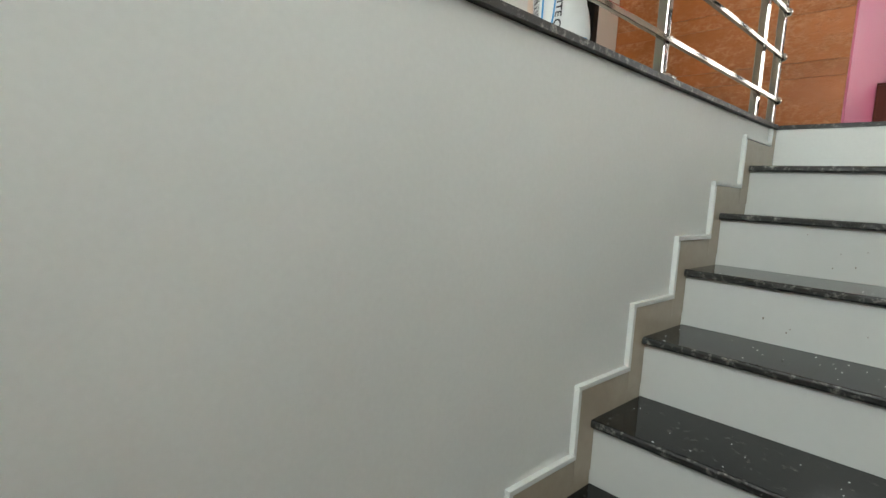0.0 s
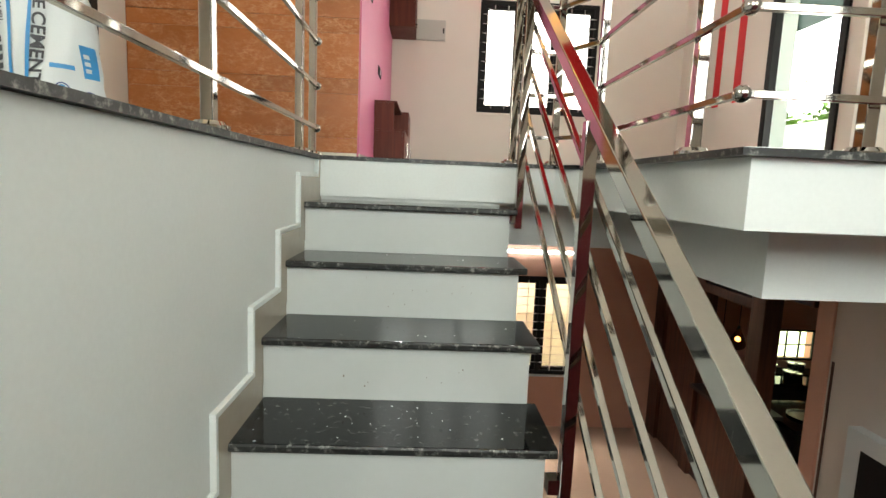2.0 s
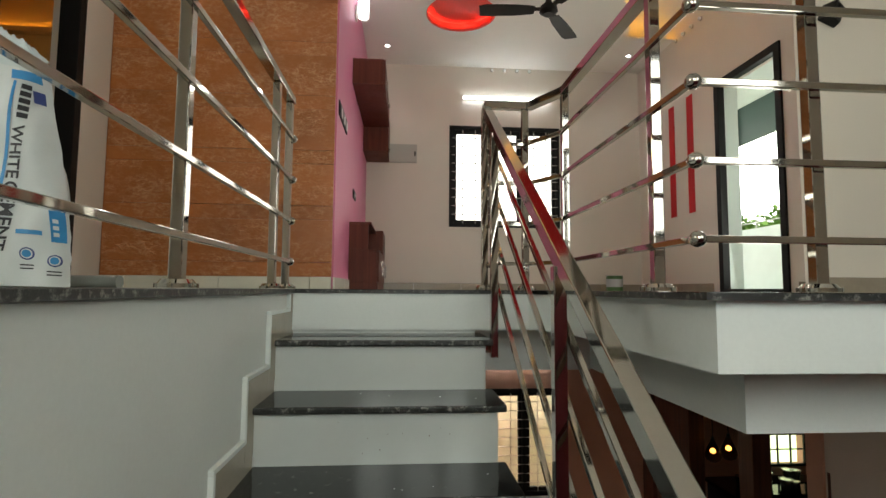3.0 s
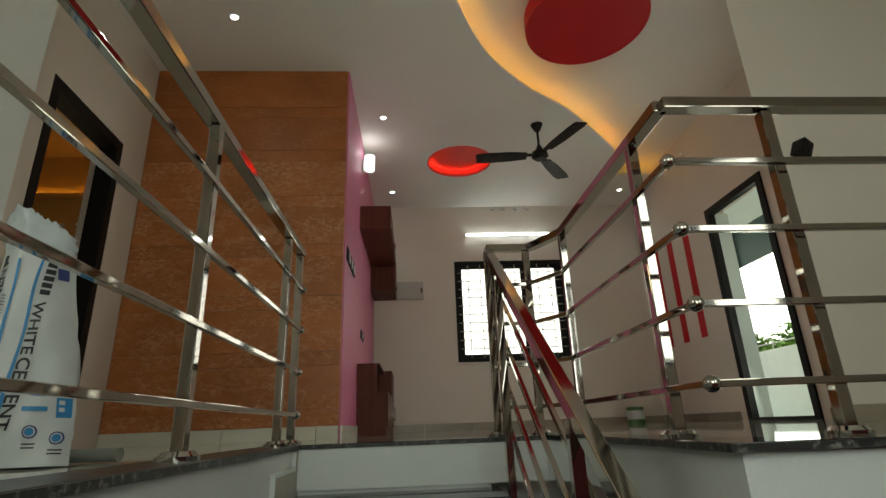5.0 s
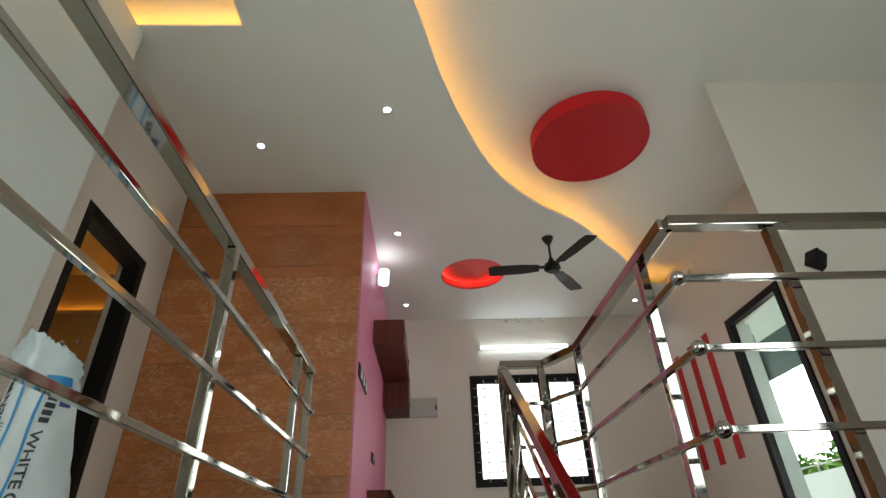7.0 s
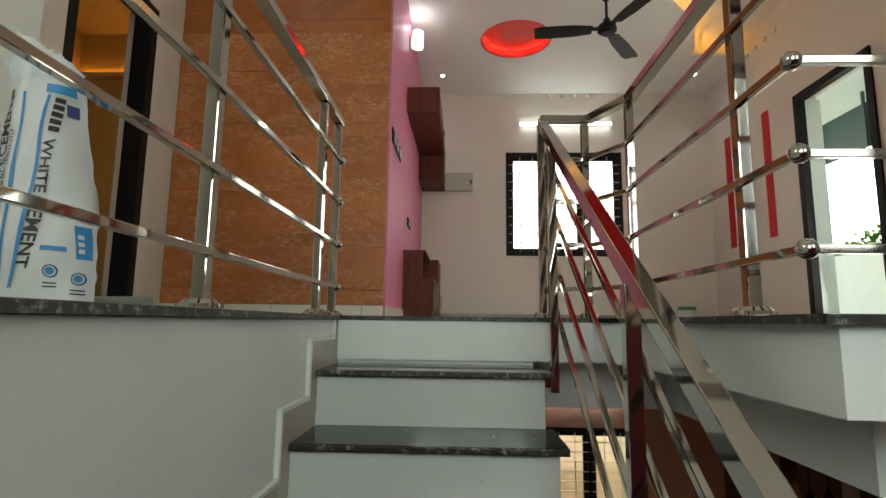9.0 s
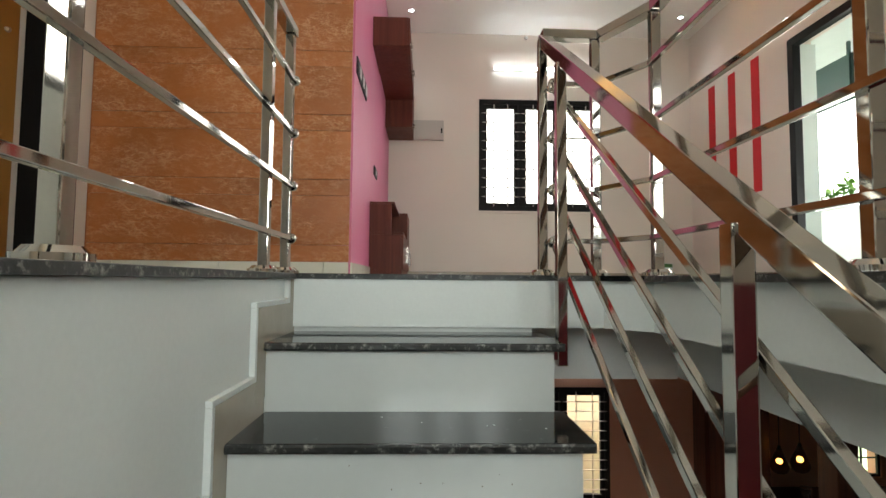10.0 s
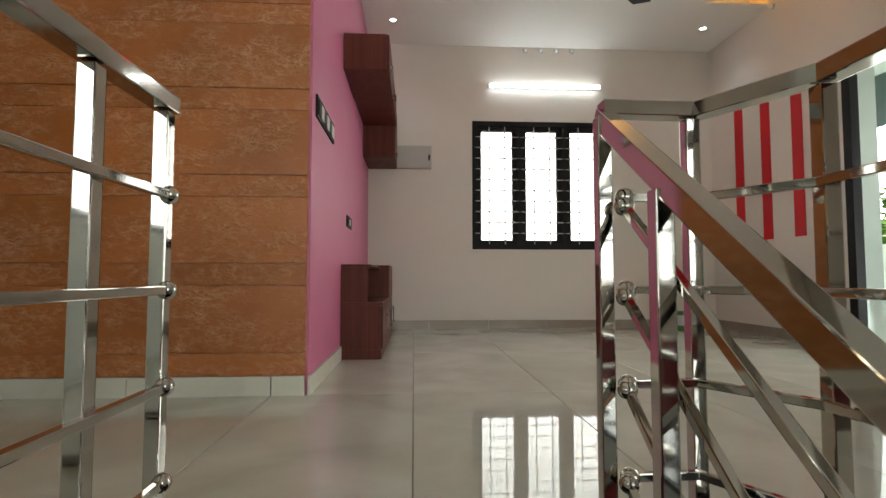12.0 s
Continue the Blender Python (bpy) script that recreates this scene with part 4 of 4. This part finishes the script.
for a, b, c, d, nb in ((4.03, 4.55, 1.29, 1.40, 6), (5.18, 5.42, 0.875, 0.955, 3)):
    s = thing("switch_board", "black switch board with grey switches on pink wall", "switch", (0, 0, 0))
    boxes("plate", [(PINK + 0.0005, PINK + 0.010, a, b, c, d)], M_BLACK, s, bevel=0.002)
    for i in range(nb):
        w = (b - a - 0.04) / nb
        boxes("switch", [(PINK + 0.010, PINK + 0.014, a + 0.02 + i * w + 0.004, a + 0.02 + (i + 1) * w - 0.004, c + 0.02, d - 0.02)], M_GREY if i % 2 else M_FANB, s, bevel=0.001)

fan = thing("ceiling_fan", "dark brown three-blade ceiling fan at rest", "fan", (1.27, 4.78, TOP))
made("canopy", lambda bm: cyl(bm, (0, 0, -0.07), (0, 0, 0), 0.03, 0.062, 24), M_FANB, fan, smooth=True)
made("rod", lambda bm: cyl(bm, (0, 0, -0.30), (0, 0, -0.06), 0.012, n=12), M_FANB, fan)
made("motor", lambda bm: (cyl(bm, (0, 0, -0.32), (0, 0, -0.25), 0.05, 0.022, 24), cyl(bm, (0, 0, -0.37), (0, 0, -0.32), 0.085, 0.075, 28), cyl(bm, (0, 0, -0.40), (0, 0, -0.37), 0.05, 0.085, 28)), M_FANB, fan, smooth=True)
for a in (174, 54, -67):
    m = Matrix.Rotation(radians(a), 4, "Z") @ Matrix.Translation((0, 0, -0.35)) @ Matrix.Rotation(radians(9), 4, "X")
    def blade(bm):
        pts = [(0.13, -0.055), (0.30, -0.075), (0.56, -0.080), (0.635, -0.07), (0.645, 0.06), (0.58, 0.078), (0.30, 0.072), (0.13, 0.05)]
        prism(bm, pts, -0.004, 0.004)
        for v in bm.verts:
            v.co = m @ v.co
    b = made("blade", blade, M_FANB, fan, bevel=0.0015)
    made("bracket", lambda bm: box(bm, 0.07, 0.2, -0.022, 0.022, 0.004, 0.010, m), M_FANB, b)

sp = thing("loudspeaker", "small black wedge loudspeaker on cream wall", "loudspeaker", (2.34, 2.90, 1.56))
def spk(bm):
    prism(bm, [(-0.055, -0.001), (-0.035, -0.085), (0.045, -0.055), (0.055, -0.001)], -0.05, 0.05)
    bmesh.ops.rotate(bm, verts=bm.verts, cent=(0, 0, 0), matrix=Matrix.Rotation(radians(24), 3, "Y"))
made("body", spk, M_BLACK, sp, bevel=0.006)
made("cone", lambda bm: [cyl(bm, (0.0, -0.068, z), (-0.004, -0.078, z), 0.018, 0.014, 20) for z in (-0.022, 0.022)], M_FANB, sp, smooth=True)

tin = thing("paint_tin", "small green paint tin on the floor by the wall", "tin", (2.62, 6.62, 0))
made("body", lambda bm: cyl(bm, (0, 0, 0.0), (0, 0, 0.19), 0.10, n=28), M_GREEN, tin, smooth=True)
made("lid", lambda bm: (cyl(bm, (0, 0, 0.19), (0, 0, 0.2), 0.103, n=28), cyl(bm, (0, 0, 0.2), (0, 0, 0.203), 0.08, n=28)), M_GREY, tin, smooth=True)
made("label", lambda bm: ring(bm, 0, 0, 0.1003, 0.1012, 0.05, 0.15, 28), M_SACK, tin)

# ---- cement sack, standing by the railing ----
sack = thing("cement_sack", "small white cement sack with blue stripes and torn top", "sack", (-0.925, 1.50, 0.002))
SACK_M = Matrix.Rotation(radians(12), 4, "Z") @ Matrix.Rotation(radians(-4), 4, "X")
SACK_H = 0.51


def sack_point(u, v, front=True):
    """u across from -1 to 1, v up from 0 to 1: a slumped pillow."""
    half = 0.112 * (1 - 0.10 * v - 0.22 * v * v)
    depth = 0.058 * (1 - abs(u) ** 3) * (0.72 + 0.28 * math.sin(min(1, v * 1.1) * math.pi)) + 0.006
    wob = 0.004 * math.sin(9 * v + 4 * u) + 0.003 * math.sin(19 * v - 7 * u)
    y = -depth - wob if front else depth * 0.8 + wob
    return SACK_M @ Vector((u * half + 0.006 * math.sin(5 * v) - 0.040 * v, y, v * SACK_H))


def sack_body(bm):
    nu, nv = 26, 30
    for front in (True, False):
        g = [[bm.verts.new(sack_point(-1 + 2 * i / nu, j / nv, front)) for i in range(nu + 1)] for j in range(nv + 1)]
        for j in range(nv):
            for i in range(nu):
                bm.faces.new((g[j][i], g[j][i + 1], g[j + 1][i + 1], g[j + 1][i]))
    bmesh.ops.remove_doubles(bm, verts=[v for v in bm.verts if v.is_boundary], dist=0.014)
    bmesh.ops.holes_fill(bm, edges=bm.edges)
made("bag", sack_body, M_SACK, sack, smooth=True)


def torn_top(bm):
    rnd = random.Random(5)
    nu = 44
    for front in (True, False):
        prev = [bm.verts.new(sack_point(-1 + 2 * i / nu, 0.985, front)) for i in range(nu + 1)]
        for j in range(1, 6):
            cur = []
            for i in range(nu + 1):
                u = -1 + 2 * i / nu
                base = sack_point(u, 0.985, front)
                rise = (0.125 - 0.05 * (u + 0.55) if u > -0.55 else 0.125 - 0.09 * (-0.55 - u)) * j / 5
                crumple = 0.007 * math.sin(5 * u + 1.3 * j) + 0.003 * math.sin(12 * u - 2 * j)
                h = rise + (rnd.uniform(-0.004, 0.006) if j == 5 else 0)
                out = 0.012 * (j / 5) ** 2 * u + 0.014 * j / 5
                cur.append(bm.verts.new(base + Vector((out - 0.03 * j / 5 + crumple * 0.5, (0.006 if front else -0.010) * j / 5 + crumple * j / 5, h))))
            for i in range(nu):
                bm.faces.new((prev[i], prev[i + 1], cur[i + 1], cur[i]))
            prev = cur
made("liner", torn_top, M_LINER, sack, label="torn crumpled plastic liner", smooth=True)


def on_sack(name, u0, u1, v0, v1, material, label="", round_=False, lean=0.0, lift=0.0022):
    """A printed patch; lean shifts it across as it runs up from v0."""
    def fn(bm):
        n, w = 12, 6
        rows = []
        for j in range(n + 1):
            v = v0 + (v1 - v0) * j / n
            k = math.sqrt(max(0.0, 1 - (2 * j / n - 1) ** 2)) if round_ else 1
            mid, half = (u0 + u1) / 2 + lean * (v - v0), (u1 - u0) / 2 * k
            rows.append([bm.verts.new(sack_point(mid - half + 2 * half * i / w, v) + SACK_M.to_3x3() @ Vector((0, -lift, 0))) for i in range(w + 1)])
        for a, b in zip(rows, rows[1:]):
            for i in range(w):
                bm.faces.new((a[i], a[i + 1], b[i + 1], b[i]))
    return made(name, fn, material, sack, label=label)


def sack_text(body, size, u_mid, v_start, down, material, lean=0.0):
    """Lettering wrapped on the front of the sack, reading down or up."""
    cu = bpy.data.curves.new("lettering", "FONT")
    cu.body, cu.size, cu.offset = body, size, size * 0.022
    tmp = bpy.data.objects.new("lettering", cu)
    scene.collection.objects.link(tmp)
    me = bpy.data.meshes.new_from_object(tmp.evaluated_get(bpy.context.evaluated_depsgraph_get()))
    bpy.data.objects.remove(tmp)
    for v in me.vertices:
        across, along = v.co.y - size * 0.35, v.co.x * 1.08
        s = 1 if down else -1
        at = v_start - s * along / SACK_H
        v.co = sack_point(u_mid + lean * (at - 0.5) + s * across / 0.115, at) + SACK_M.to_3x3() @ Vector((0, -0.0024, 0))
    me.materials.clear()
    me.materials.append(material)
    ob = new("lettering", me)
    ob.parent = sack
    return tagged(ob, "bold dark printed lettering")


on_sack("stripe", -0.56, -0.49, 0.07, 0.93, M_BLUE, "blue printed stripe", lean=0.30)
on_sack("stripe", -0.32, -0.25, 0.07, 0.93, M_BLUE, "blue printed stripe", lean=0.70)
sack_text("WHITE", 0.0375, 0.20, 0.715, True, M_INK, 0.8)
sack_text("CEMENT", 0.0375, 0.20, 0.455, True, M_INK, 0.8)
sack_text("WHITE", 0.0375, -0.74, 0.375, False, M_INK, 0.06)
sack_text("CEMENT", 0.0375, -0.74, 0.63, False, M_INK, 0.06)
sack_text("Toll Free No.: 1800-11-1717", 0.0145, -0.575, 0.40, False, M_INK, 0.22)
for i in range(5):
    on_sack("brand_mark", 0.44 - 0.028 * i, 0.64 - 0.028 * i, 0.895 - i * 0.036, 0.92 - i * 0.036, M_INK, "dark printed bar", lean=0.8)
    on_sack("brand_mark", -0.86, -0.66, 0.175 + i * 0.037, 0.20 + i * 0.037, M_INK, "dark printed bar")
on_sack("tag", 0.66, 0.88, 0.84, 0.90, M_NAVY, "navy printed tag")
on_sack("tag", -0.86, -0.68, 0.90, 0.96, M_INK, "dark printed tag")
on_sack("flap_print", 0.22, 0.86, 0.94, 0.985, M_BLUE, "blue printed patch under the torn liner")
on_sack("corner_mark", 0.74, 0.96, 0.20, 0.34, M_BLUE, "blue printed block")
for v in (0.225, 0.255, 0.285):
    on_sack("corner_print", 0.78, 0.86, v, v + 0.018, M_SACK, "pale printed dot", lift=0.0034)
on_sack("corner_mark", 0.22, 0.62, 0.225, 0.245, M_BLUE, "blue printed block")
for u, v in ((0.40, 0.14), (0.80, 0.115)):
    on_sack("seal", u - 0.11, u + 0.11, v - 0.028, v + 0.028, M_NAVY, "navy printed seal", True)
    on_sack("seal_ring", u - 0.085, u + 0.085, v - 0.022, v + 0.022, M_SACK, "pale ring inside the seal", True, lift=0.0034)
    on_sack("seal_centre", u - 0.066, u + 0.066, v - 0.017, v + 0.017, M_BLUE, "blue centre of the seal", True, lift=0.0046)
    for k in range(2):
        on_sack("fine_print", u - 0.10, u + 0.10, v - 0.052 - 0.015 * k, v - 0.046 - 0.015 * k, M_INK, "line of small print")

pipe = thing("plastic_pipe", "short grey plastic pipe lying behind the sack", "pipe", (0, 0, 0))
made("pipe", lambda bm: cyl(bm, (-1.10, 1.70, 0.018), (-0.775, 1.655, 0.018), 0.0165, n=20), mat("grey_pipe_plastic", (0.22, 0.23, 0.21), 0.4), pipe, smooth=True)

# ---- ground floor seen below ----
wood = thing("wooden_partition", "dark teak partition with shelf beams and pendant bay", "partition", (0, 0, 0), kind="structure")
for a, b in ((6.60, 6.86), (5.75, 5.92), (4.72, 4.92)):
    boxes("upright", [(EAST - 0.05, EAST + 0.12, a, b, LOW, -0.2)], M_WOODD, wood, bevel=0.004)
boxes("panel", [(EAST + 0.0, EAST + 0.06, 5.92, 6.60, LOW, -0.2)], M_WOODD, wood)
boxes("rail", [(EAST - 0.05, EAST + 0.12, 4.92, 5.75, -0.75, -0.2)], M_WOODD, wood, bevel=0.004)
boxes("rail", [(EAST - 0.05, EAST + 0.12, 4.92, 5.75, -1.15, -1.05)], M_WOODD, wood, bevel=0.004)
boxes("rail", [(EAST - 0.05, EAST + 0.12, 4.15, 4.72, -0.95, -0.2)], M_WOODD, wood, bevel=0.004)
boxes("apron", [(EAST, EAST + 0.08, 4.92, 5.75, LOW, -2.25)], M_WOODD, wood)
boxes("counter", [(EAST - 0.1, EAST + 0.4, 4.92, 5.75, -2.25, -2.21)], M_DARKK, wood)
fixed("wall_lower_east", [(EAST, EAST + 0.15, 1.5, 3.98, LOW, -0.2)], M_CREAM, "beige painted ground floor wall")
fixed("door_jamb_lower", [(EAST - 0.02, EAST + 0.15, 3.98, 4.14, LOW, -0.2)], M_PEACH, "peach painted jamb of the kitchen opening", "trim")
fixed("wall_groove", [(EAST - 0.008, EAST - 0.001, 3.935, 3.955, LOW, -1.32)], M_WOODD, "dark strip on the ground floor wall", "trim")
niche = thing("wall_niche", "white boxed niche, its shaded opening drawn as a black sheet", "niche", (0, 0, 0), kind="structure")
boxes("box", [(EAST - 0.10, EAST - 0.001, 2.4, 3.63, -2.6, -1.68)], M_WHITE, niche, bevel=0.004)
# Black sheet on the solid box stands in for the shade inside.
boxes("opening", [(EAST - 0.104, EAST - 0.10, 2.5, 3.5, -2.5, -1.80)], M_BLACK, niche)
pend = thing("pendant_lamp", "dark glass pendant lamp with a glowing amber bulb", "pendant lamp", (EAST + 0.25, 5.81, -1.73), "pendant lamps")
made("cord", lambda bm: cyl(bm, (0, 0, 0.12), (0, 0, 1.45), 0.004, n=6), M_BLACK, pend)
def drop_glass(bm):
    prof = [(0.012, 0.125), (0.020, 0.115), (0.032, 0.085), (0.058, 0.03), (0.080, -0.03), (0.082, -0.06), (0.066, -0.095), (0.036, -0.113), (0.004, -0.118)]
    n = 28
    rows = [[bm.verts.new((rad * math.cos(6.28319 * k / n), rad * math.sin(6.28319 * k / n), h)) for k in range(n)] for rad, h in prof]
    for a, b in zip(rows, rows[1:]):
        for k in range(n):
            bm.faces.new((a[k], b[k], b[(k + 1) % n], a[(k + 1) % n]))
made("shade", drop_glass, M_SMOKE, pend, smooth=True, label="smoked drop-shaped glass")
made("cap", lambda bm: cyl(bm, (0, 0, 0.118), (0, 0, 0.15), 0.020, 0.010, 16), M_FANB, pend, smooth=True)
made("bulb", lambda bm: ball(bm, (0, 0, 0.0), 0.027), M_PEND, pend, smooth=True)
copy_thing(pend, pose(EAST + 0.25, 5.53, -1.62))
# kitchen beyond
# The kitchen's dimness is put into this wall's near-black colour.
fixed("wall_kitchen", [(6.6, 6.7, 3.0, NORTH, LOW, -0.26)], M_DARKK, "kitchen wall coloured near-black for the dim room")
fixed("kitchen_backdrop", [(3.9, 6.6, 7.9, 7.95, -3.2, -0.8)], glow("garden_light", (0.75, 0.95, 0.6), 1.8), "bright garden outside the kitchen window", "backdrop")
kw = thing("window_4", "small kitchen window with thin glazing bars", "window", kind="structure")
for r in ((4.72, 5.30, -2.28, -2.25), (4.72, 5.30, -1.88, -1.85), (4.72, 4.75, -2.25, -1.88), (5.27, 5.30, -2.25, -1.88), (4.90, 4.91, -2.25, -1.88), (5.08, 5.09, -2.25, -1.88), (4.75, 5.27, -2.07, -2.06)):
    boxes("frame", [(r[0], r[1], NORTH + 0.02, NORTH + 0.05, r[2], r[3])], M_BLACK, kw)
kc = thing("kitchen_counter", "dark kitchen counter with a granite top", "counter", (0, 0, 0))
boxes("body", [(3.9, 6.5, 6.28, 6.86, LOW, -2.42)], M_DARKK, kc, bevel=0.004)
boxes("worktop", [(3.85, 6.55, 6.24, 6.86, -2.42, -2.38)], M_GRANITE, kc, bevel=0.004)
ki = thing("kitchen_island", "dark island cabinet with a granite top", "cabinet", (0, 0, 0))
boxes("body", [(3.72, 4.30, 5.02, 5.70, LOW, -2.42)], M_DARKK, ki, bevel=0.004)
boxes("worktop", [(3.68, 4.34, 4.98, 5.74, -2.42, -2.38)], M_GRANITE, ki, bevel=0.004)
tray_thing = thing("steel_tray", "round steel tray on the kitchen island", "tray", (4.02, 5.30, -2.38))
made("tray", lambda bm: (cyl(bm, (0, 0, 0), (0, 0, 0.012), 0.15, 0.17, 32), ring(bm, 0, 0, 0.155, 0.172, 0.012, 0.022, 32)), M_DISH, tray_thing, smooth=True)
rnd = random.Random(3)
for i in range(22):
    x = 4.15 + i * 0.095 + rnd.uniform(-0.03, 0.03)
    y = 6.40 + rnd.uniform(0, 0.25)
    r, h = rnd.uniform(0.04, 0.085), rnd.uniform(0.04, 0.16)
    d = thing("steel_dish", "steel dish standing on the dark kitchen counter", "dish", (x, y, -2.38), "kitchen dishes")
    made("bowl", lambda bm: cyl(bm, (0, 0, 0), (0, 0, h), r * 0.75, r, 18), M_DISH, d, smooth=True)
    made("rim", lambda bm: ring(bm, 0, 0, r - 0.004, r + 0.003, h, h + 0.004, 18), M_DISH, d)

# ---- spilt paint and smudges on the stairs ----
def specks(bm):
    rnd = random.Random(11)
    for i in range(70):
        k = rnd.choice((2, 3, 4, 4, 5, 5, 6, 7))
        x = rnd.uniform(STAIR_L + 0.04, STAIR_R - 0.03)
        y = FIRST - GO * (k - 1) + rnd.uniform(0.012, 0.24)
        r = rnd.choice((0.0012, 0.0016, 0.002, 0.003))
        n = 7
        a0 = rnd.uniform(0, 6)
        prism(bm, [(x + r * rnd.uniform(0.6, 1.4) * math.cos(a0 + 6.283 * j / n), y + r * rnd.uniform(0.6, 1.4) * math.sin(a0 + 6.283 * j / n)) for j in range(n)], -RISE * k + 0.0001, -RISE * k + 0.0008)
made("paint_specks", specks, M_WHITE, label="white paint specks spilt on the treads", category="paint specks", kind="stuff")


def smudges(bm):
    rnd = random.Random(12)
    for i in range(75):
        k = rnd.choice((0, 0, 0, 0, 0, 0, 0, 2, 3))
        yf = (EDGE + 0.012 if k == 0 else FIRST - GO * (k - 1) + 0.022) - 0.0012
        top = -0.02 if k == 0 else -RISE * k - 0.03
        x = STAIR_L + 0.03 + abs(rnd.gauss(0, 0.13)) if k == 0 else rnd.uniform(-0.3, 0.25)
        z = top - abs(rnd.gauss(0, 0.03)) if k == 0 else top - rnd.uniform(0.02, 0.12)
        w, h = rnd.uniform(0.001, 0.004), rnd.uniform(0.001, 0.006)
        box(bm, x, x + w, yf, yf + 0.001, z - h, z)
made("riser_smudges", smudges, mat("brown_smudge", (0.16, 0.12, 0.08), 0.7), label="small brown smudges on the white risers", category="stains", kind="stuff")

# ---- floor tiles, last ----
floor = thing("floor", "glossy ivory marble floor tiles with dark joints", "floor", kind="structure")
TILE = {}


def floor_tile(x0, x1, y0, y1):
    key = (round(x1 - x0, 3), round(y1 - y0, 3))
    if key not in TILE:
        bm = bmesh.new()
        w, d = key
        box(bm, 0.0015, w - 0.0015, 0.0015, d - 0.0015, -0.012, 0)
        bmesh.ops.bevel(bm, geom=[e for e in bm.edges if all(v.co.z > -0.001 for v in e.verts)], offset=0.0012, segments=1, affect="EDGES")
        bmesh.ops.recalc_face_normals(bm, faces=bm.faces)
        me = bpy.data.meshes.new("tile")
        bm.to_mesh(me)
        bm.free()
        me.materials.append(M_MARBLE)
        TILE[key] = me
    ob = new("tile", TILE[key])
    ob.location = (x0, y0, 0)
    ob.parent = floor


def tile_area(ax0, ax1, ay0, ay1):
    xs = [ax0] + [x for x in (-0.065 + 0.63 * k for k in range(-8, 8)) if ax0 + 0.01 < x < ax1 - 0.01] + [ax1]
    ys = [ay0] + [y for y in (BORDER_N + 1.26 * k for k in range(-4, 5)) if ay0 + 0.01 < y < ay1 - 0.01] + [ay1]
    for a, b in zip(xs, xs[1:]):
        for c, d in zip(ys, ys[1:]):
            floor_tile(a, b, c, d)


tile_area(-4.0, EAST, BORDER_N, NORTH)
tile_area(-4.0, BORDER_W, -1.15, BORDER_N)
tile_area(BORDER_E, EAST, SLAB_Y + 0.24, BORDER_N)
